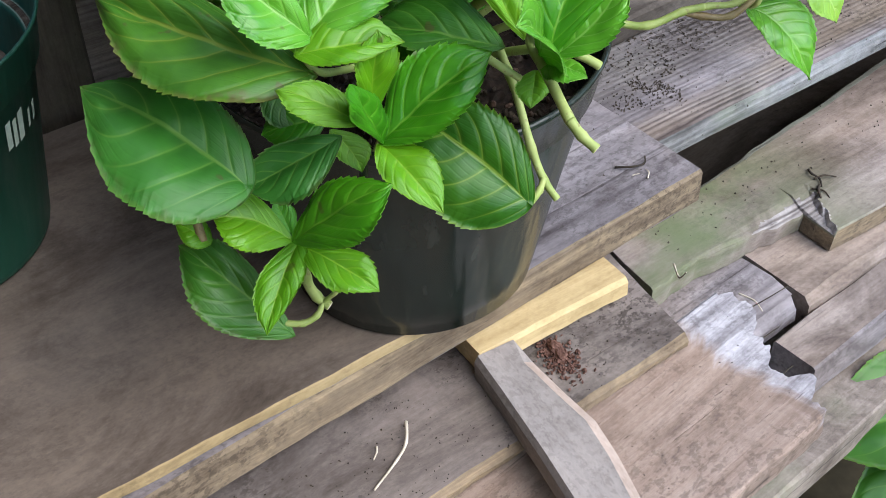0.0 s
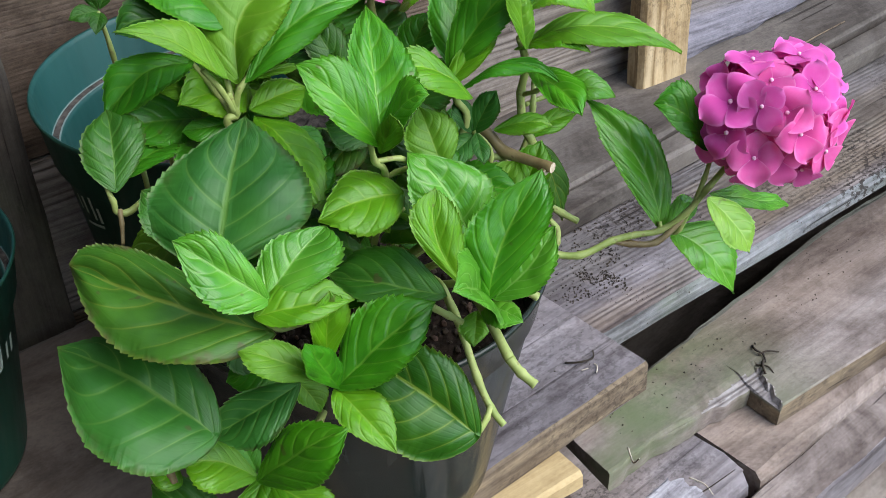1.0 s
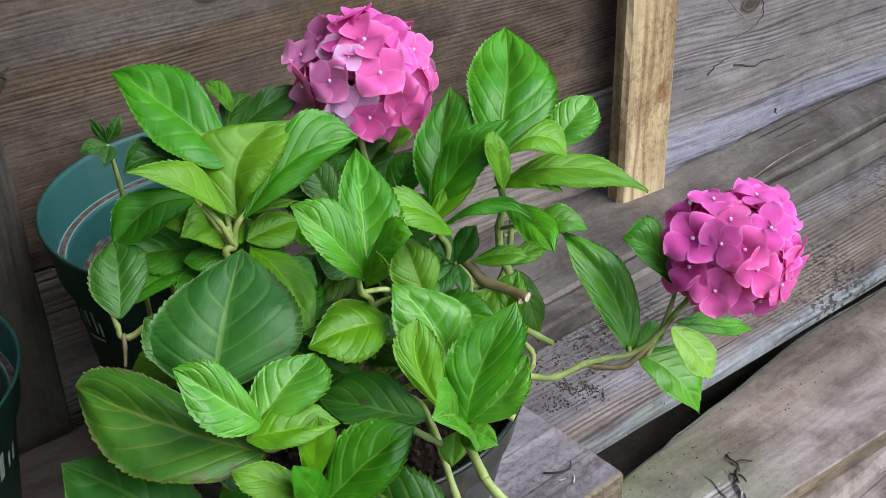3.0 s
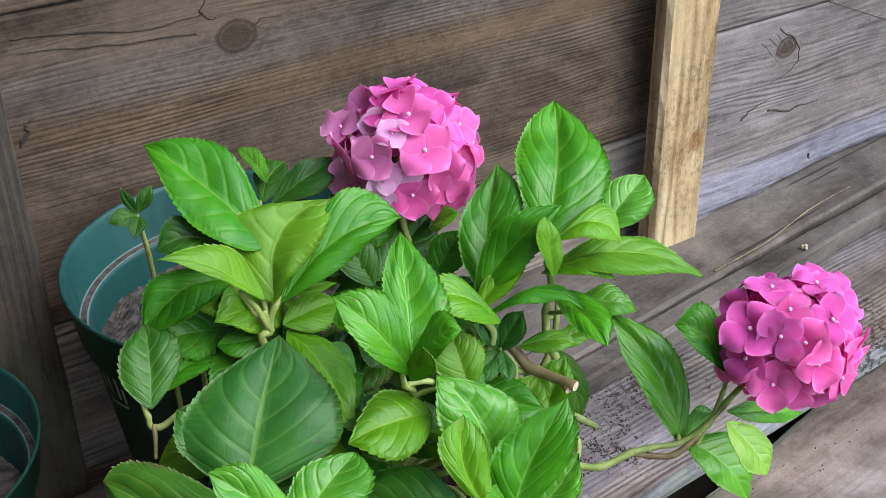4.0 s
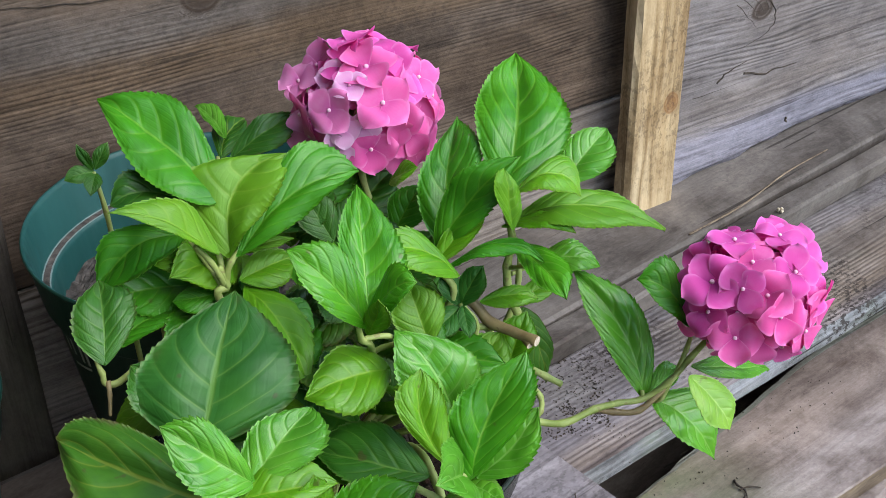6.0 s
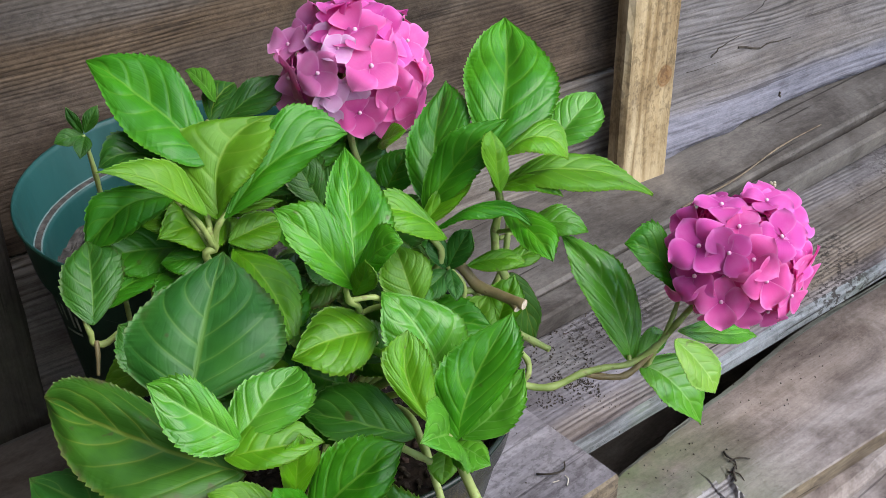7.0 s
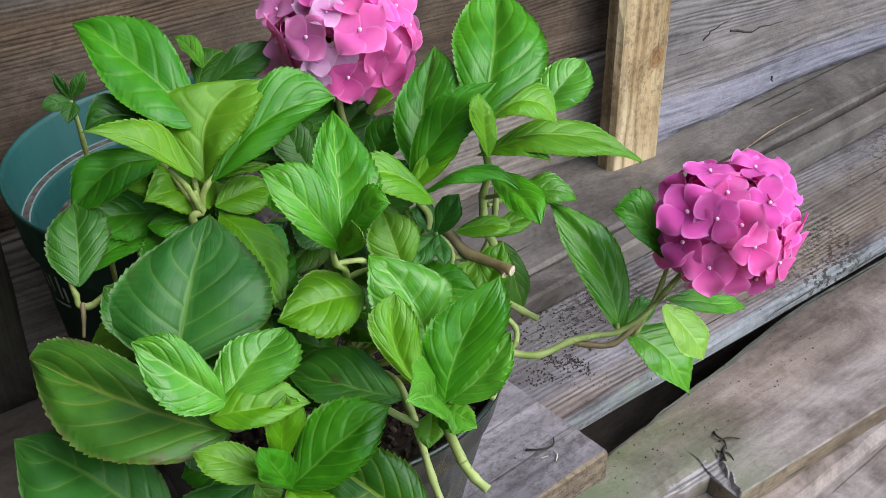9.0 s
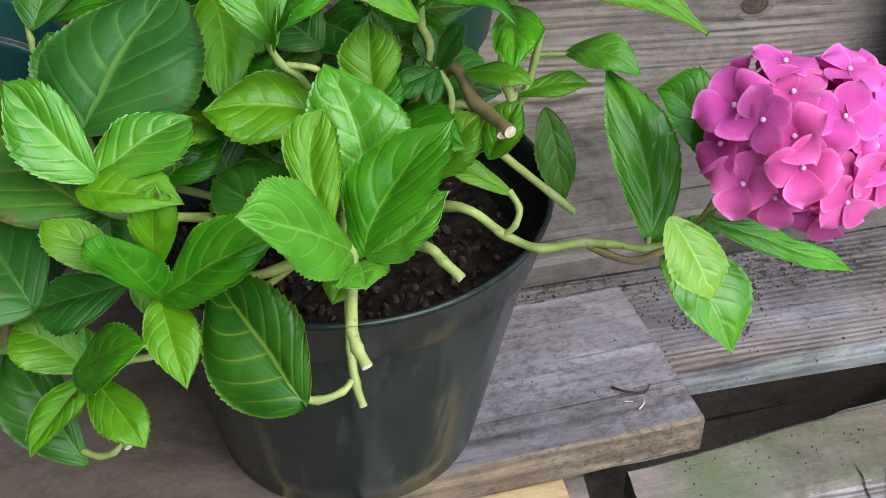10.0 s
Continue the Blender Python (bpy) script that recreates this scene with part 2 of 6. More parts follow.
MAUVE = ((0.112, 0.099, 0.104), (0.22, 0.2, 0.21), (0.345, 0.32, 0.334))
MAT = {
    "wall": wood("wall_wood", (0.075, 0.053, 0.037), (0.212, 0.160, 0.119), (0.345, 0.27, 0.21), 205, 0.3, contrast=0.55, tone=0.44, warp=0.005, stains=1.1, splits=0.5, tint=0.4),
    "wall_knot": wood("knotty_wall_wood", (0.075, 0.053, 0.037), (0.212, 0.160, 0.119), (0.345, 0.27, 0.21), 205, 0.3, knots=((3.555, 0.25, 0.017),), contrast=0.55, tone=0.43, warp=0.006, stains=1.1, splits=0.5, tint=0.4, zones=((3.2, 0.3, 0.172, 0.212, 0.014, 0.6, (0.05, 0.033, 0.018), (0.118, 0.078, 0.045), (0.18, 0.122, 0.072)), (3.1, 0.3, 0.215, 0.26, 0.016, 0.4, (0.045, 0.045, 0.043), (0.105, 0.103, 0.1), (0.165, 0.162, 0.158)))),
    "wall_low": wood("low_wall_wood", (0.10, 0.082, 0.068), (0.21, 0.178, 0.152), (0.34, 0.30, 0.265), 110, 0.1, knots=((3.915, 0.168, 0.013),), contrast=0.9, tone=0.84, stains=0.7, splits=0.5),
    "wall_grey": wood("grey_wall_wood", (0.09, 0.082, 0.077), (0.23, 0.207, 0.202), (0.38, 0.352, 0.346), 120, 0.12, contrast=0.5, warp=0.014, tone=0.62, stains=0.75, splits=0.6, tint=0.35),
    # the lowest zone paints the pale lilac highlight on the rounded foot
    "wall_grey_knot": wood("grey_knotty_wall_wood", (0.09, 0.082, 0.077), (0.23, 0.207, 0.202), (0.38, 0.352, 0.346), 120, 0.12, knots=((0.232, 0.218, 0.02),), contrast=0.6, warp=0.016, tone=0.68, stains=0.75, splits=0.6, tint=0.35, zones=((-0.5, 0.1, -0.2, 0.062, 0.012, 0.75, (0.085, 0.083, 0.098), (0.2, 0.195, 0.235), (0.31, 0.305, 0.36)), (-0.5, 0.1, 0.085, 0.112, 0.01, 0.45, (0.085, 0.07, 0.062), (0.175, 0.148, 0.13), (0.26, 0.225, 0.2)))),
    "batten": wood("batten_wood", (0.25, 0.175, 0.09), (0.43, 0.325, 0.185), (0.58, 0.465, 0.29), 70, 0.4, relief=0.2, knots=((0.145, 0.02, 0.012), (0.42, 0.06, 0.01)), contrast=0.9, tone=0.94, splits=0.4, stains=0.8, tint=0.5, knot_col=(0.26, 0.135, 0.055)),
    "post": wood("post_wood", (0.09, 0.078, 0.066), (0.165, 0.145, 0.122), (0.25, 0.22, 0.185), 120, 0.15, 0.15, tone=0.38),
    "plank": wood("plank_wood", *MAUVE, 60, 0.35, contrast=0.6, warp=0.01, tone=0.96, splits=0.5, grain=0.6, tint=0.6),
    "plank_end": wood("sawn_wood", (0.115, 0.086, 0.06), (0.2, 0.155, 0.108), (0.35, 0.275, 0.175), 90, 0.5, contrast=0.4),
    "board": wood("board_wood", *MAUVE, 150, 0.9, 0.1, relief=0.8, tint=0.7, contrast=0.9, warp=0.006, tone=0.9, grain=0.7, stains=1.2, zones=((0.96, 0.06, 0.022, 0.132, 0.006, 0.72, (0.075, 0.056, 0.038), (0.165, 0.126, 0.09), (0.26, 0.205, 0.15)), (0.66, 0.05, 0.012, 0.04, 0.005, 0.3, (0.075, 0.056, 0.038), (0.165, 0.126, 0.09), (0.26, 0.205, 0.15)), (0.66, 0.05, 0.075, 0.19, 0.02, 0.6, (0.04, 0.034, 0.03), (0.1, 0.088, 0.08), (0.18, 0.165, 0.155)))),
    "grimy": wood("grimy_wood", (0.085, 0.072, 0.066), (0.165, 0.142, 0.132), (0.27, 0.235, 0.22), 70, 0.7, 0.05, relief=0.5, contrast=0.3, grain=0.35, stains=1.2, splits=0.5),
    "brown": wood("brown_wood", (0.125, 0.1, 0.088), (0.245, 0.206, 0.185), (0.365, 0.317, 0.29), 80, 0.15, 0.08, contrast=0.3, tone=1.1, grain=0.45, stains=1.3, splits=0.6, tint=0.45),
    "green": wood("green_wood", (0.122, 0.099, 0.084), (0.238, 0.202, 0.174), (0.355, 0.312, 0.276), 80, 0.2, 0.5, tone=1.08, grain=0.45, contrast=0.3, stains=1.3, splits=0.6, tint=0.3),
    "mossy": wood("mossy_brown_wood", (0.125, 0.098, 0.083), (0.235, 0.197, 0.178), (0.355, 0.31, 0.286), 80, 0.15, 0.85, contrast=0.3, tone=1.08, grain=0.45, stains=1.2, splits=0.5, tint=0.45, moss_to=0.34),
    "lichen": wood("lichened_arris_wood", (0.17, 0.18, 0.15), (0.31, 0.33, 0.285), (0.45, 0.47, 0.42), 150, 0.35, 0.3, relief=0.8, contrast=0.6),
    "torn": wood("torn_wood", (0.17, 0.15, 0.14), (0.31, 0.285, 0.272), (0.45, 0.42, 0.405), 140, 0.3, relief=0.8, contrast=0.9, splits=1.0),
    "slab": wood("slab_wood", (0.16, 0.116, 0.095), (0.29, 0.22, 0.183), (0.41, 0.33, 0.285), 45, 0.35, tone=0.95, splits=0.6, grain=0.6, bleach=0.698, relief=0.7, contrast=0.6),
    "yellow": wood("fresh_sawn_wood", (0.40, 0.285, 0.135), (0.58, 0.445, 0.235), (0.70, 0.575, 0.36), 60, 0.1, relief=0.12, contrast=0.4, tone=0.95, splits=0.15, grain=0.6, stains=0.4),
    "ply_edge": wood("plywood_edge", (0.22, 0.165, 0.09), (0.37, 0.285, 0.155), (0.5, 0.4, 0.235), 60, 0.2, relief=0.15, contrast=0.3, splits=0.3, grain=0.6, stains=0.7),
    "ply": wood("plywood", (0.085, 0.067, 0.054), (0.155, 0.126, 0.104), (0.235, 0.193, 0.16), 20, 0.15, relief=0.15, contrast=0.2, warp=0.03, tone=0.98, splits=0.1, grain=0.2),
    "edge": wood("lichened_edge_wood", (0.085, 0.09, 0.092), (0.175, 0.183, 0.19), (0.31, 0.32, 0.335), 130, 0.9, 0.5, relief=0.9),
    "ledge": wood("ledge_wood", (0.10, 0.086, 0.074), (0.19, 0.168, 0.148), (0.30, 0.272, 0.245), 60, 0.25, 0.0, contrast=0.25, tone=0.60, grain=0.45, stains=1.3),
    "worn": wood("worn_handle_wood", (0.18, 0.16, 0.15), (0.29, 0.262, 0.248), (0.40, 0.365, 0.348), 40, 0.2, relief=0.15, contrast=0.2, grain=0.3, splits=0.1, rough=0.7),
    "lit_side": wood("lit_side_handle_wood", (0.26, 0.2, 0.165), (0.4, 0.32, 0.275), (0.5, 0.42, 0.37), 40, 0.1, relief=0.15, contrast=0.2, grain=0.3, splits=0.1, rough=0.7),
}


def leaf_material(name, deep, base, vein, rough=0.42, aged=0.0, thin=0.3, pit=0.32, crinkle=0.2):
    """Leaf blade: pale midrib and arching side veins on a mottled green, from the blade's own u (across) and v (along)."""
    m = Nodes(name, rough, 0.55)
    uv = m.put("ShaderNodeSeparateXYZ", Vector=m.put("ShaderNodeTexCoord").outputs["UV"])
    u = m.math("ABSOLUTE", m.math("SUBTRACT", m.math("MULTIPLY", uv.outputs[0], 2.0), 1.0))
    v = uv.outputs[1]
    wander = m.noise(m.coords(scale=(14, 14, 14)), 1.0, 2, 0.5)
    flip = m.math("MULTIPLY", m.math("GREATER_THAN", uv.outputs[0], 0.5), 0.055)
    s = m.math("SUBTRACT", m.math("ADD", m.math("ADD", v, flip), m.math("MULTIPLY", m.math("SUBTRACT", wander, 0.5), 0.09)), m.math("ADD", m.math("MULTIPLY", u, 0.20), m.math("MULTIPLY", m.math("MULTIPLY", u, u), 0.20)))
    f = m.math("ABSOLUTE", m.math("SUBTRACT", m.math("FRACT", m.math("MULTIPLY", s, 5.6)), 0.5))
    side = m.math("SUBTRACT", 1.0, m.step(f, 0.004, 0.06))
    groove = m.math("SUBTRACT", 1.0, m.step(f, 0.0, 0.22))
    side = m.math("MULTIPLY", side, m.math("SUBTRACT", 1.0, m.step(u, 0.55, 1.0)))
    mid = m.math("SUBTRACT", 1.0, m.step(u, 0.014, 0.055))
    veins = m.math("MAXIMUM", mid, m.math("MULTIPLY", side, 0.7))
    cloud = m.noise(m.coords(scale=(26, 26, 26)), 1.0, 3, 0.6)
    grain = m.noise(m.coords(scale=(260, 260, 260)), 1.0, 2, 0.6)
    col = m.mix(m.step(cloud, 0.3, 0.7), deep, base)
    rnd = m.put("ShaderNodeObjectInfo").outputs["Random"]
    col = m.mix(m.math("MULTIPLY", rnd, 0.35), col, tuple(c * k for c, k in zip(base, (1.35, 1.12, 0.9))))
    patch = m.noise(m.coords(scale=(60, 60, 60)), 1.0, 3, 0.6)
    col = m.mix(m.math("MULTIPLY", m.step(patch, 0.45, 0.7), 0.22), col, tuple(c * 0.55 for c in deep))
    yellow = m.noise(m.coords(scale=(17, 17, 17)), 1.0, 2, 0.5)
    col = m.mix(m.math("MULTIPLY", m.step(yellow, 0.5, 0.75), 0.35), col, tuple(c * k for c, k in zip(base, (1.7, 1.15, 0.8))))
    soft = m.math("MULTIPLY", m.math("SUBTRACT", 1.0, m.step(f, 0.0, 0.24)), m.math("SUBTRACT", 1.0, m.step(u, 0.3, 0.9)))
    col = m.mix(m.math("MULTIPLY", soft, 0.09), col, vein)
    col = m.mix(m.math("MULTIPLY", veins, 0.5), col, vein)
    rim = m.step(m.math("MAXIMUM", u, m.math("MULTIPLY", m.math("ABSOLUTE", m.math("SUBTRACT", v, 0.45)), 1.85)), 0.92, 1.02)
    col = m.mix(m.math("MULTIPLY", rim, 0.42), col, vein)
    if aged:
        out = m.math("MAXIMUM", u, m.math("MULTIPLY", m.math("ABSOLUTE", m.math("SUBTRACT", v, 0.45)), 1.8))
        tan = m.step(m.math("ADD", m.math("MULTIPLY", m.math("MULTIPLY", out, out), 0.6), m.math("MULTIPLY", cloud, 0.8)), 0.78, 1.02)
        tan = m.math("MULTIPLY", tan, m.step(m.noise(m.coords(scale=(120, 120, 120)), 1.0, 4, 0.65), 0.36, 0.62))
        col = m.mix(m.math("MULTIPLY", tan, 0.8 * aged), col, (0.125, 0.06, 0.045))
    freck = m.step(m.noise(m.coords(scale=(75, 75, 75)), 1.0, 2, 0.5), 0.72 - 0.06 * aged, 0.77 - 0.06 * aged)
    col = m.mix(m.math("MULTIPLY", freck, 0.55), col, (0.09, 0.055, 0.025))
    m.colour(col)
    minor = m.math("ABSOLUTE", m.math("SUBTRACT", m.math("FRACT", m.math("MULTIPLY", m.math("ADD", u, m.math("MULTIPLY", wander, 0.5)), 9.0)), 0.5))
    cells = m.math("MULTIPLY", m.step(minor, 0.0, 0.22), m.step(f, 0.0, 0.2))
    h = m.math("ADD", m.math("MULTIPLY", m.math("MAXIMUM", mid, m.math("MULTIPLY", groove, 0.8)), -0.9), m.math("ADD", m.math("MULTIPLY", cells, 0.14), m.math("MULTIPLY", grain, 0.1)))
    puckers = m.noise(m.coords(scale=(150, 150, 150)), 1.0, 3, 0.6)
    m.bump(m.math("ADD", h, m.math("MULTIPLY", puckers, crinkle)), pit, 0.0012)
    glow = m.put("ShaderNodeBsdfTranslucent")
    m.set(glow, "Color", m.mix(0.5, col, tuple(min(1, c * k) for c, k in zip(base, (2.0, 1.7, 0.9)))))
    both = m.put("ShaderNodeMixShader", i0=thin, i1=m.bsdf.outputs[0], i2=glow.outputs[0])
    m.tree.links.new(both.outputs[0], m.tree.nodes["Material Output"].inputs[0])
    return m.mat


LEAF = {
    "fresh": leaf_material("fresh_leaf", (0.066, 0.26, 0.004), (0.125, 0.385, 0.006), (0.30, 0.53, 0.035), aged=0.28),
    "bright": leaf_material("bright_green_leaf", (0.036, 0.225, 0.006), (0.082, 0.355, 0.011), (0.24, 0.52, 0.05), 0.3, pit=0.36, crinkle=0.5),
    "mid": leaf_material("green_leaf", (0.024, 0.19, 0.004), (0.058, 0.31, 0.008), (0.18, 0.42, 0.03), 0.42),
    "dark": leaf_material("deep_green_leaf", (0.016, 0.115, 0.009), (0.042, 0.19, 0.012), (0.17, 0.36, 0.05), 0.45, 0.4),
    "aged": leaf_material("ageing_leaf", (0.034, 0.15, 0.010), (0.066, 0.225, 0.014), (0.32, 0.40, 0.05), 0.5, 0.8),
    "pale": leaf_material("pale_leaf", (0.18, 0.40, 0.04), (0.26, 0.52, 0.07), (0.5, 0.68, 0.2), 0.4),
    "glossy": leaf_material("glossy_leaf", (0.060, 0.28, 0.016), (0.125, 0.41, 0.032), (0.32, 0.6, 0.12), 0.24, pit=0.4, crinkle=0.7),
    "lime": leaf_material("lime_leaf", (0.075, 0.255, 0.006), (0.135, 0.365, 0.011), (0.30, 0.50, 0.05), 0.5, thin=0.36),
    "blue": leaf_material("bluish_leaf", (0.017, 0.128, 0.013), (0.038, 0.205, 0.021), (0.19, 0.39, 0.06), 0.5, 0.42),
    "veined": leaf_material("veined_leaf", (0.020, 0.13, 0.005), (0.042, 0.19, 0.007), (0.36, 0.52, 0.06), 0.42),
}


def plain(name, a, b, scale=40, rough=0.6, specular=0.4, bump=0.0, metal=0.0):
    """A mottled surface between two colours."""
    m = Nodes(name, rough, specular)
    n = m.noise(m.coords(scale=(scale, scale, scale)), 1.0, 5, 0.6)
    m.colour(m.ramp(n, (0.35, a), (0.65, b)))
    m.bsdf.inputs["Metallic"].default_value = metal
    if bump:
        m.bump(n, bump, 0.003)
    return m.mat


def stem_material(name, a, b, c):
    m = Nodes(name, 0.5, 0.4)
    n = m.noise(m.coords(scale=(60, 60, 60)), 1.0, 4, 0.6)
    sp = m.step(m.noise(m.coords(scale=(240, 240, 240)), 1.0, 2, 0.5), 0.62, 0.7)
    m.colour(m.mix(m.math("MULTIPLY", sp, 0.5), m.ramp(n, (0.35, a), (0.65, b)), c))
    m.bump(n, 0.2, 0.001)
    return m.mat


MAT["green_stem"] = stem_material("green_stem", (0.22, 0.30, 0.07), (0.36, 0.43, 0.14), (0.16, 0.11, 0.05))
MAT["woody_stem"] = stem_material("woody_stem", (0.16, 0.115, 0.05), (0.27, 0.22, 0.1), (0.09, 0.05, 0.03))
MAT["cut"] = plain("cut_pith", (0.34, 0.28, 0.19), (0.56, 0.5, 0.38), 300, 0.7)
MAT["soil"] = plain("dark_soil", (0.008, 0.006, 0.005), (0.036, 0.025, 0.018), 120, 0.9, 0.2, 0.8)
MAT["dry_soil"] = plain("dry_soil", (0.03, 0.028, 0.025), (0.105, 0.094, 0.085), 90, 0.95, 0.1, 0.9)
MAT["stone"] = plain("pale_grit", (0.05, 0.03, 0.022), (0.16, 0.1, 0.075), 70, 0.8)
MAT["ground"] = plain("garden_soil", (0.02, 0.018, 0.012), (0.06, 0.05, 0.03), 12, 0.95, 0.2, 0.8)
MAT["straw"] = plain("dry_straw", (0.42, 0.36, 0.27), (0.66, 0.6, 0.5), 60, 0.8)
MAT["rot"] = plain("crumbled_rot", (0.09, 0.046, 0.035), (0.17, 0.095, 0.075), 120, 0.9, 0.1, 0.9)
MAT["bark_bit"] = plain("bark_crumb", (0.02, 0.016, 0.012), (0.06, 0.045, 0.03), 120, 0.9)


def plastic(name, a, b, rough, scuff):
    """Moulded plastic with dull streaks and scuffs."""
    m = Nodes(name, rough, 0.5)
    n = m.noise(m.coords(scale=(14, 14, 5)), 1.0, 5, 0.65)
    s = m.noise(m.coords(scale=(60, 60, 14)), 1.0, 4, 0.6)
    col = m.ramp(n, (0.35, a), (0.65, b))
    m.colour(m.mix(m.math("MULTIPLY", m.step(s, 0.56, 0.7), scuff), col, (0.16, 0.16, 0.15)))
    m.set(m.bsdf, "Roughness", m.math("ADD", rough, m.math("MULTIPLY", n, 0.14)))
    m.bsdf.inputs["Specular IOR Level"].default_value = 0.35
    m.bump(m.noise(m.coords(scale=(34, 34, 3)), 1.0, 2, 0.5), 0.6, 0.006)
    return m.mat


MAT["black_plastic"] = plastic("black_plastic", (0.009, 0.015, 0.012), (0.022, 0.033, 0.027), 0.15, 0.1)
MAT["green_plastic"] = plastic("green_plastic", (0.006, 0.042, 0.026), (0.012, 0.065, 0.04), 0.36, 0.12)
MAT["teal_plastic"] = plastic("teal_plastic", (0.008, 0.058, 0.052), (0.015, 0.08, 0.073), 0.42, 0.05)
MAT["dusty_plastic"] = plastic("dusty_teal_plastic", (0.07, 0.13, 0.125), (0.16, 0.22, 0.21), 0.7, 0.5)
MAT["print"] = plain("faded_print", (0.32, 0.42, 0.36), (0.46, 0.54, 0.47), 60, 0.6)


def petal_material(name, a, b, c):
    """Sepals of a mophead: pink with faint veins; shading is painted in, deeper at the foot, highlit at the rim."""
    m = Nodes(name, 0.68, 0.14)
    uv = m.put("ShaderNodeSeparateXYZ", Vector=m.put("ShaderNodeTexCoord").outputs["UV"])
    rnd = m.put("ShaderNodeObjectInfo").outputs["Random"]
    col = m.mix(rnd, a, b)
    col = m.mix(m.math("MULTIPLY", m.math("SUBTRACT", 1.0, m.step(uv.outputs[1], 0.0, 0.5)), 0.7), col, tuple(x * k for x, k in zip(a, (0.8, 0.55, 0.8))))
    rim = m.step(m.math("MAXIMUM", m.math("ABSOLUTE", m.math("SUBTRACT", m.math("MULTIPLY", uv.outputs[0], 2.0), 1.0)), uv.outputs[1]), 0.72, 1.0)
    col = m.mix(m.math("MULTIPLY", rim, 0.5), col, c)
    lines = m.math("ABSOLUTE", m.math("SINE", m.math("MULTIPLY", uv.outputs[0], 34.0)))
    col = m.mix(m.math("MULTIPLY", m.math("SUBTRACT", 1.0, m.step(lines, 0.0, 0.35)), 0.05), col, tuple(x * 0.7 for x in a))
    cloud = m.noise(m.coords(scale=(70, 70, 70)), 1.0, 3, 0.6)
    col = m.mix(m.math("MULTIPLY", m.step(cloud, 0.45, 0.75), 0.25), col, c)
    m.colour(col)
    m.bump(m.math("ADD", m.math("MULTIPLY", lines, 0.12), cloud), 0.2, 0.001)
    glow = m.put("ShaderNodeBsdfTranslucent")
    m.set(glow, "Color", col)
    both = m.put("ShaderNodeMixShader", i0=0.45, i1=m.bsdf.outputs[0], i2=glow.outputs[0])
    m.tree.links.new(both.outputs[0], m.tree.nodes["Material Output"].inputs[0])
    return m.mat


MAT["pink"] = petal_material("pink_petal", (0.82, 0.11, 0.50), (0.90, 0.19, 0.63), (0.95, 0.42, 0.80))
MAT["rose"] = petal_material("rose_petal", (0.86, 0.12, 0.45), (0.92, 0.21, 0.58), (0.96, 0.44, 0.77))
MAT["mauve"] = petal_material("mauve_petal", (0.90, 0.27, 0.62), (0.94, 0.42, 0.74), (0.96, 0.56, 0.83))
MAT["lilac"] = petal_material("lilac_petal", (0.86, 0.42, 0.74), (0.94, 0.62, 0.86), (0.96, 0.8, 0.93))
MAT["eye"] = plain("floret_eye", (0.78, 0.42, 0.6), (0.9, 0.66, 0.76), 400, 0.5)


# ---- builders ----
def part(name, bm, material, parent=None, label="", smooth=False):
    """Link a bmesh as one mesh object under a thing or under a part."""
    me = bpy.data.meshes.new(name)
    bm.to_mesh(me)
    bm.free()
    ob = new(name, me)
    for mt in material if isinstance(material, (list, tuple)) else [material]:
        me.materials.append(mt)
    if smooth:
        me.polygons.foreach_set("use_smooth", [True] * len(me.polygons))
    if parent:
        ob.parent = parent
    if label:
        tagged(ob, label)
    return ob


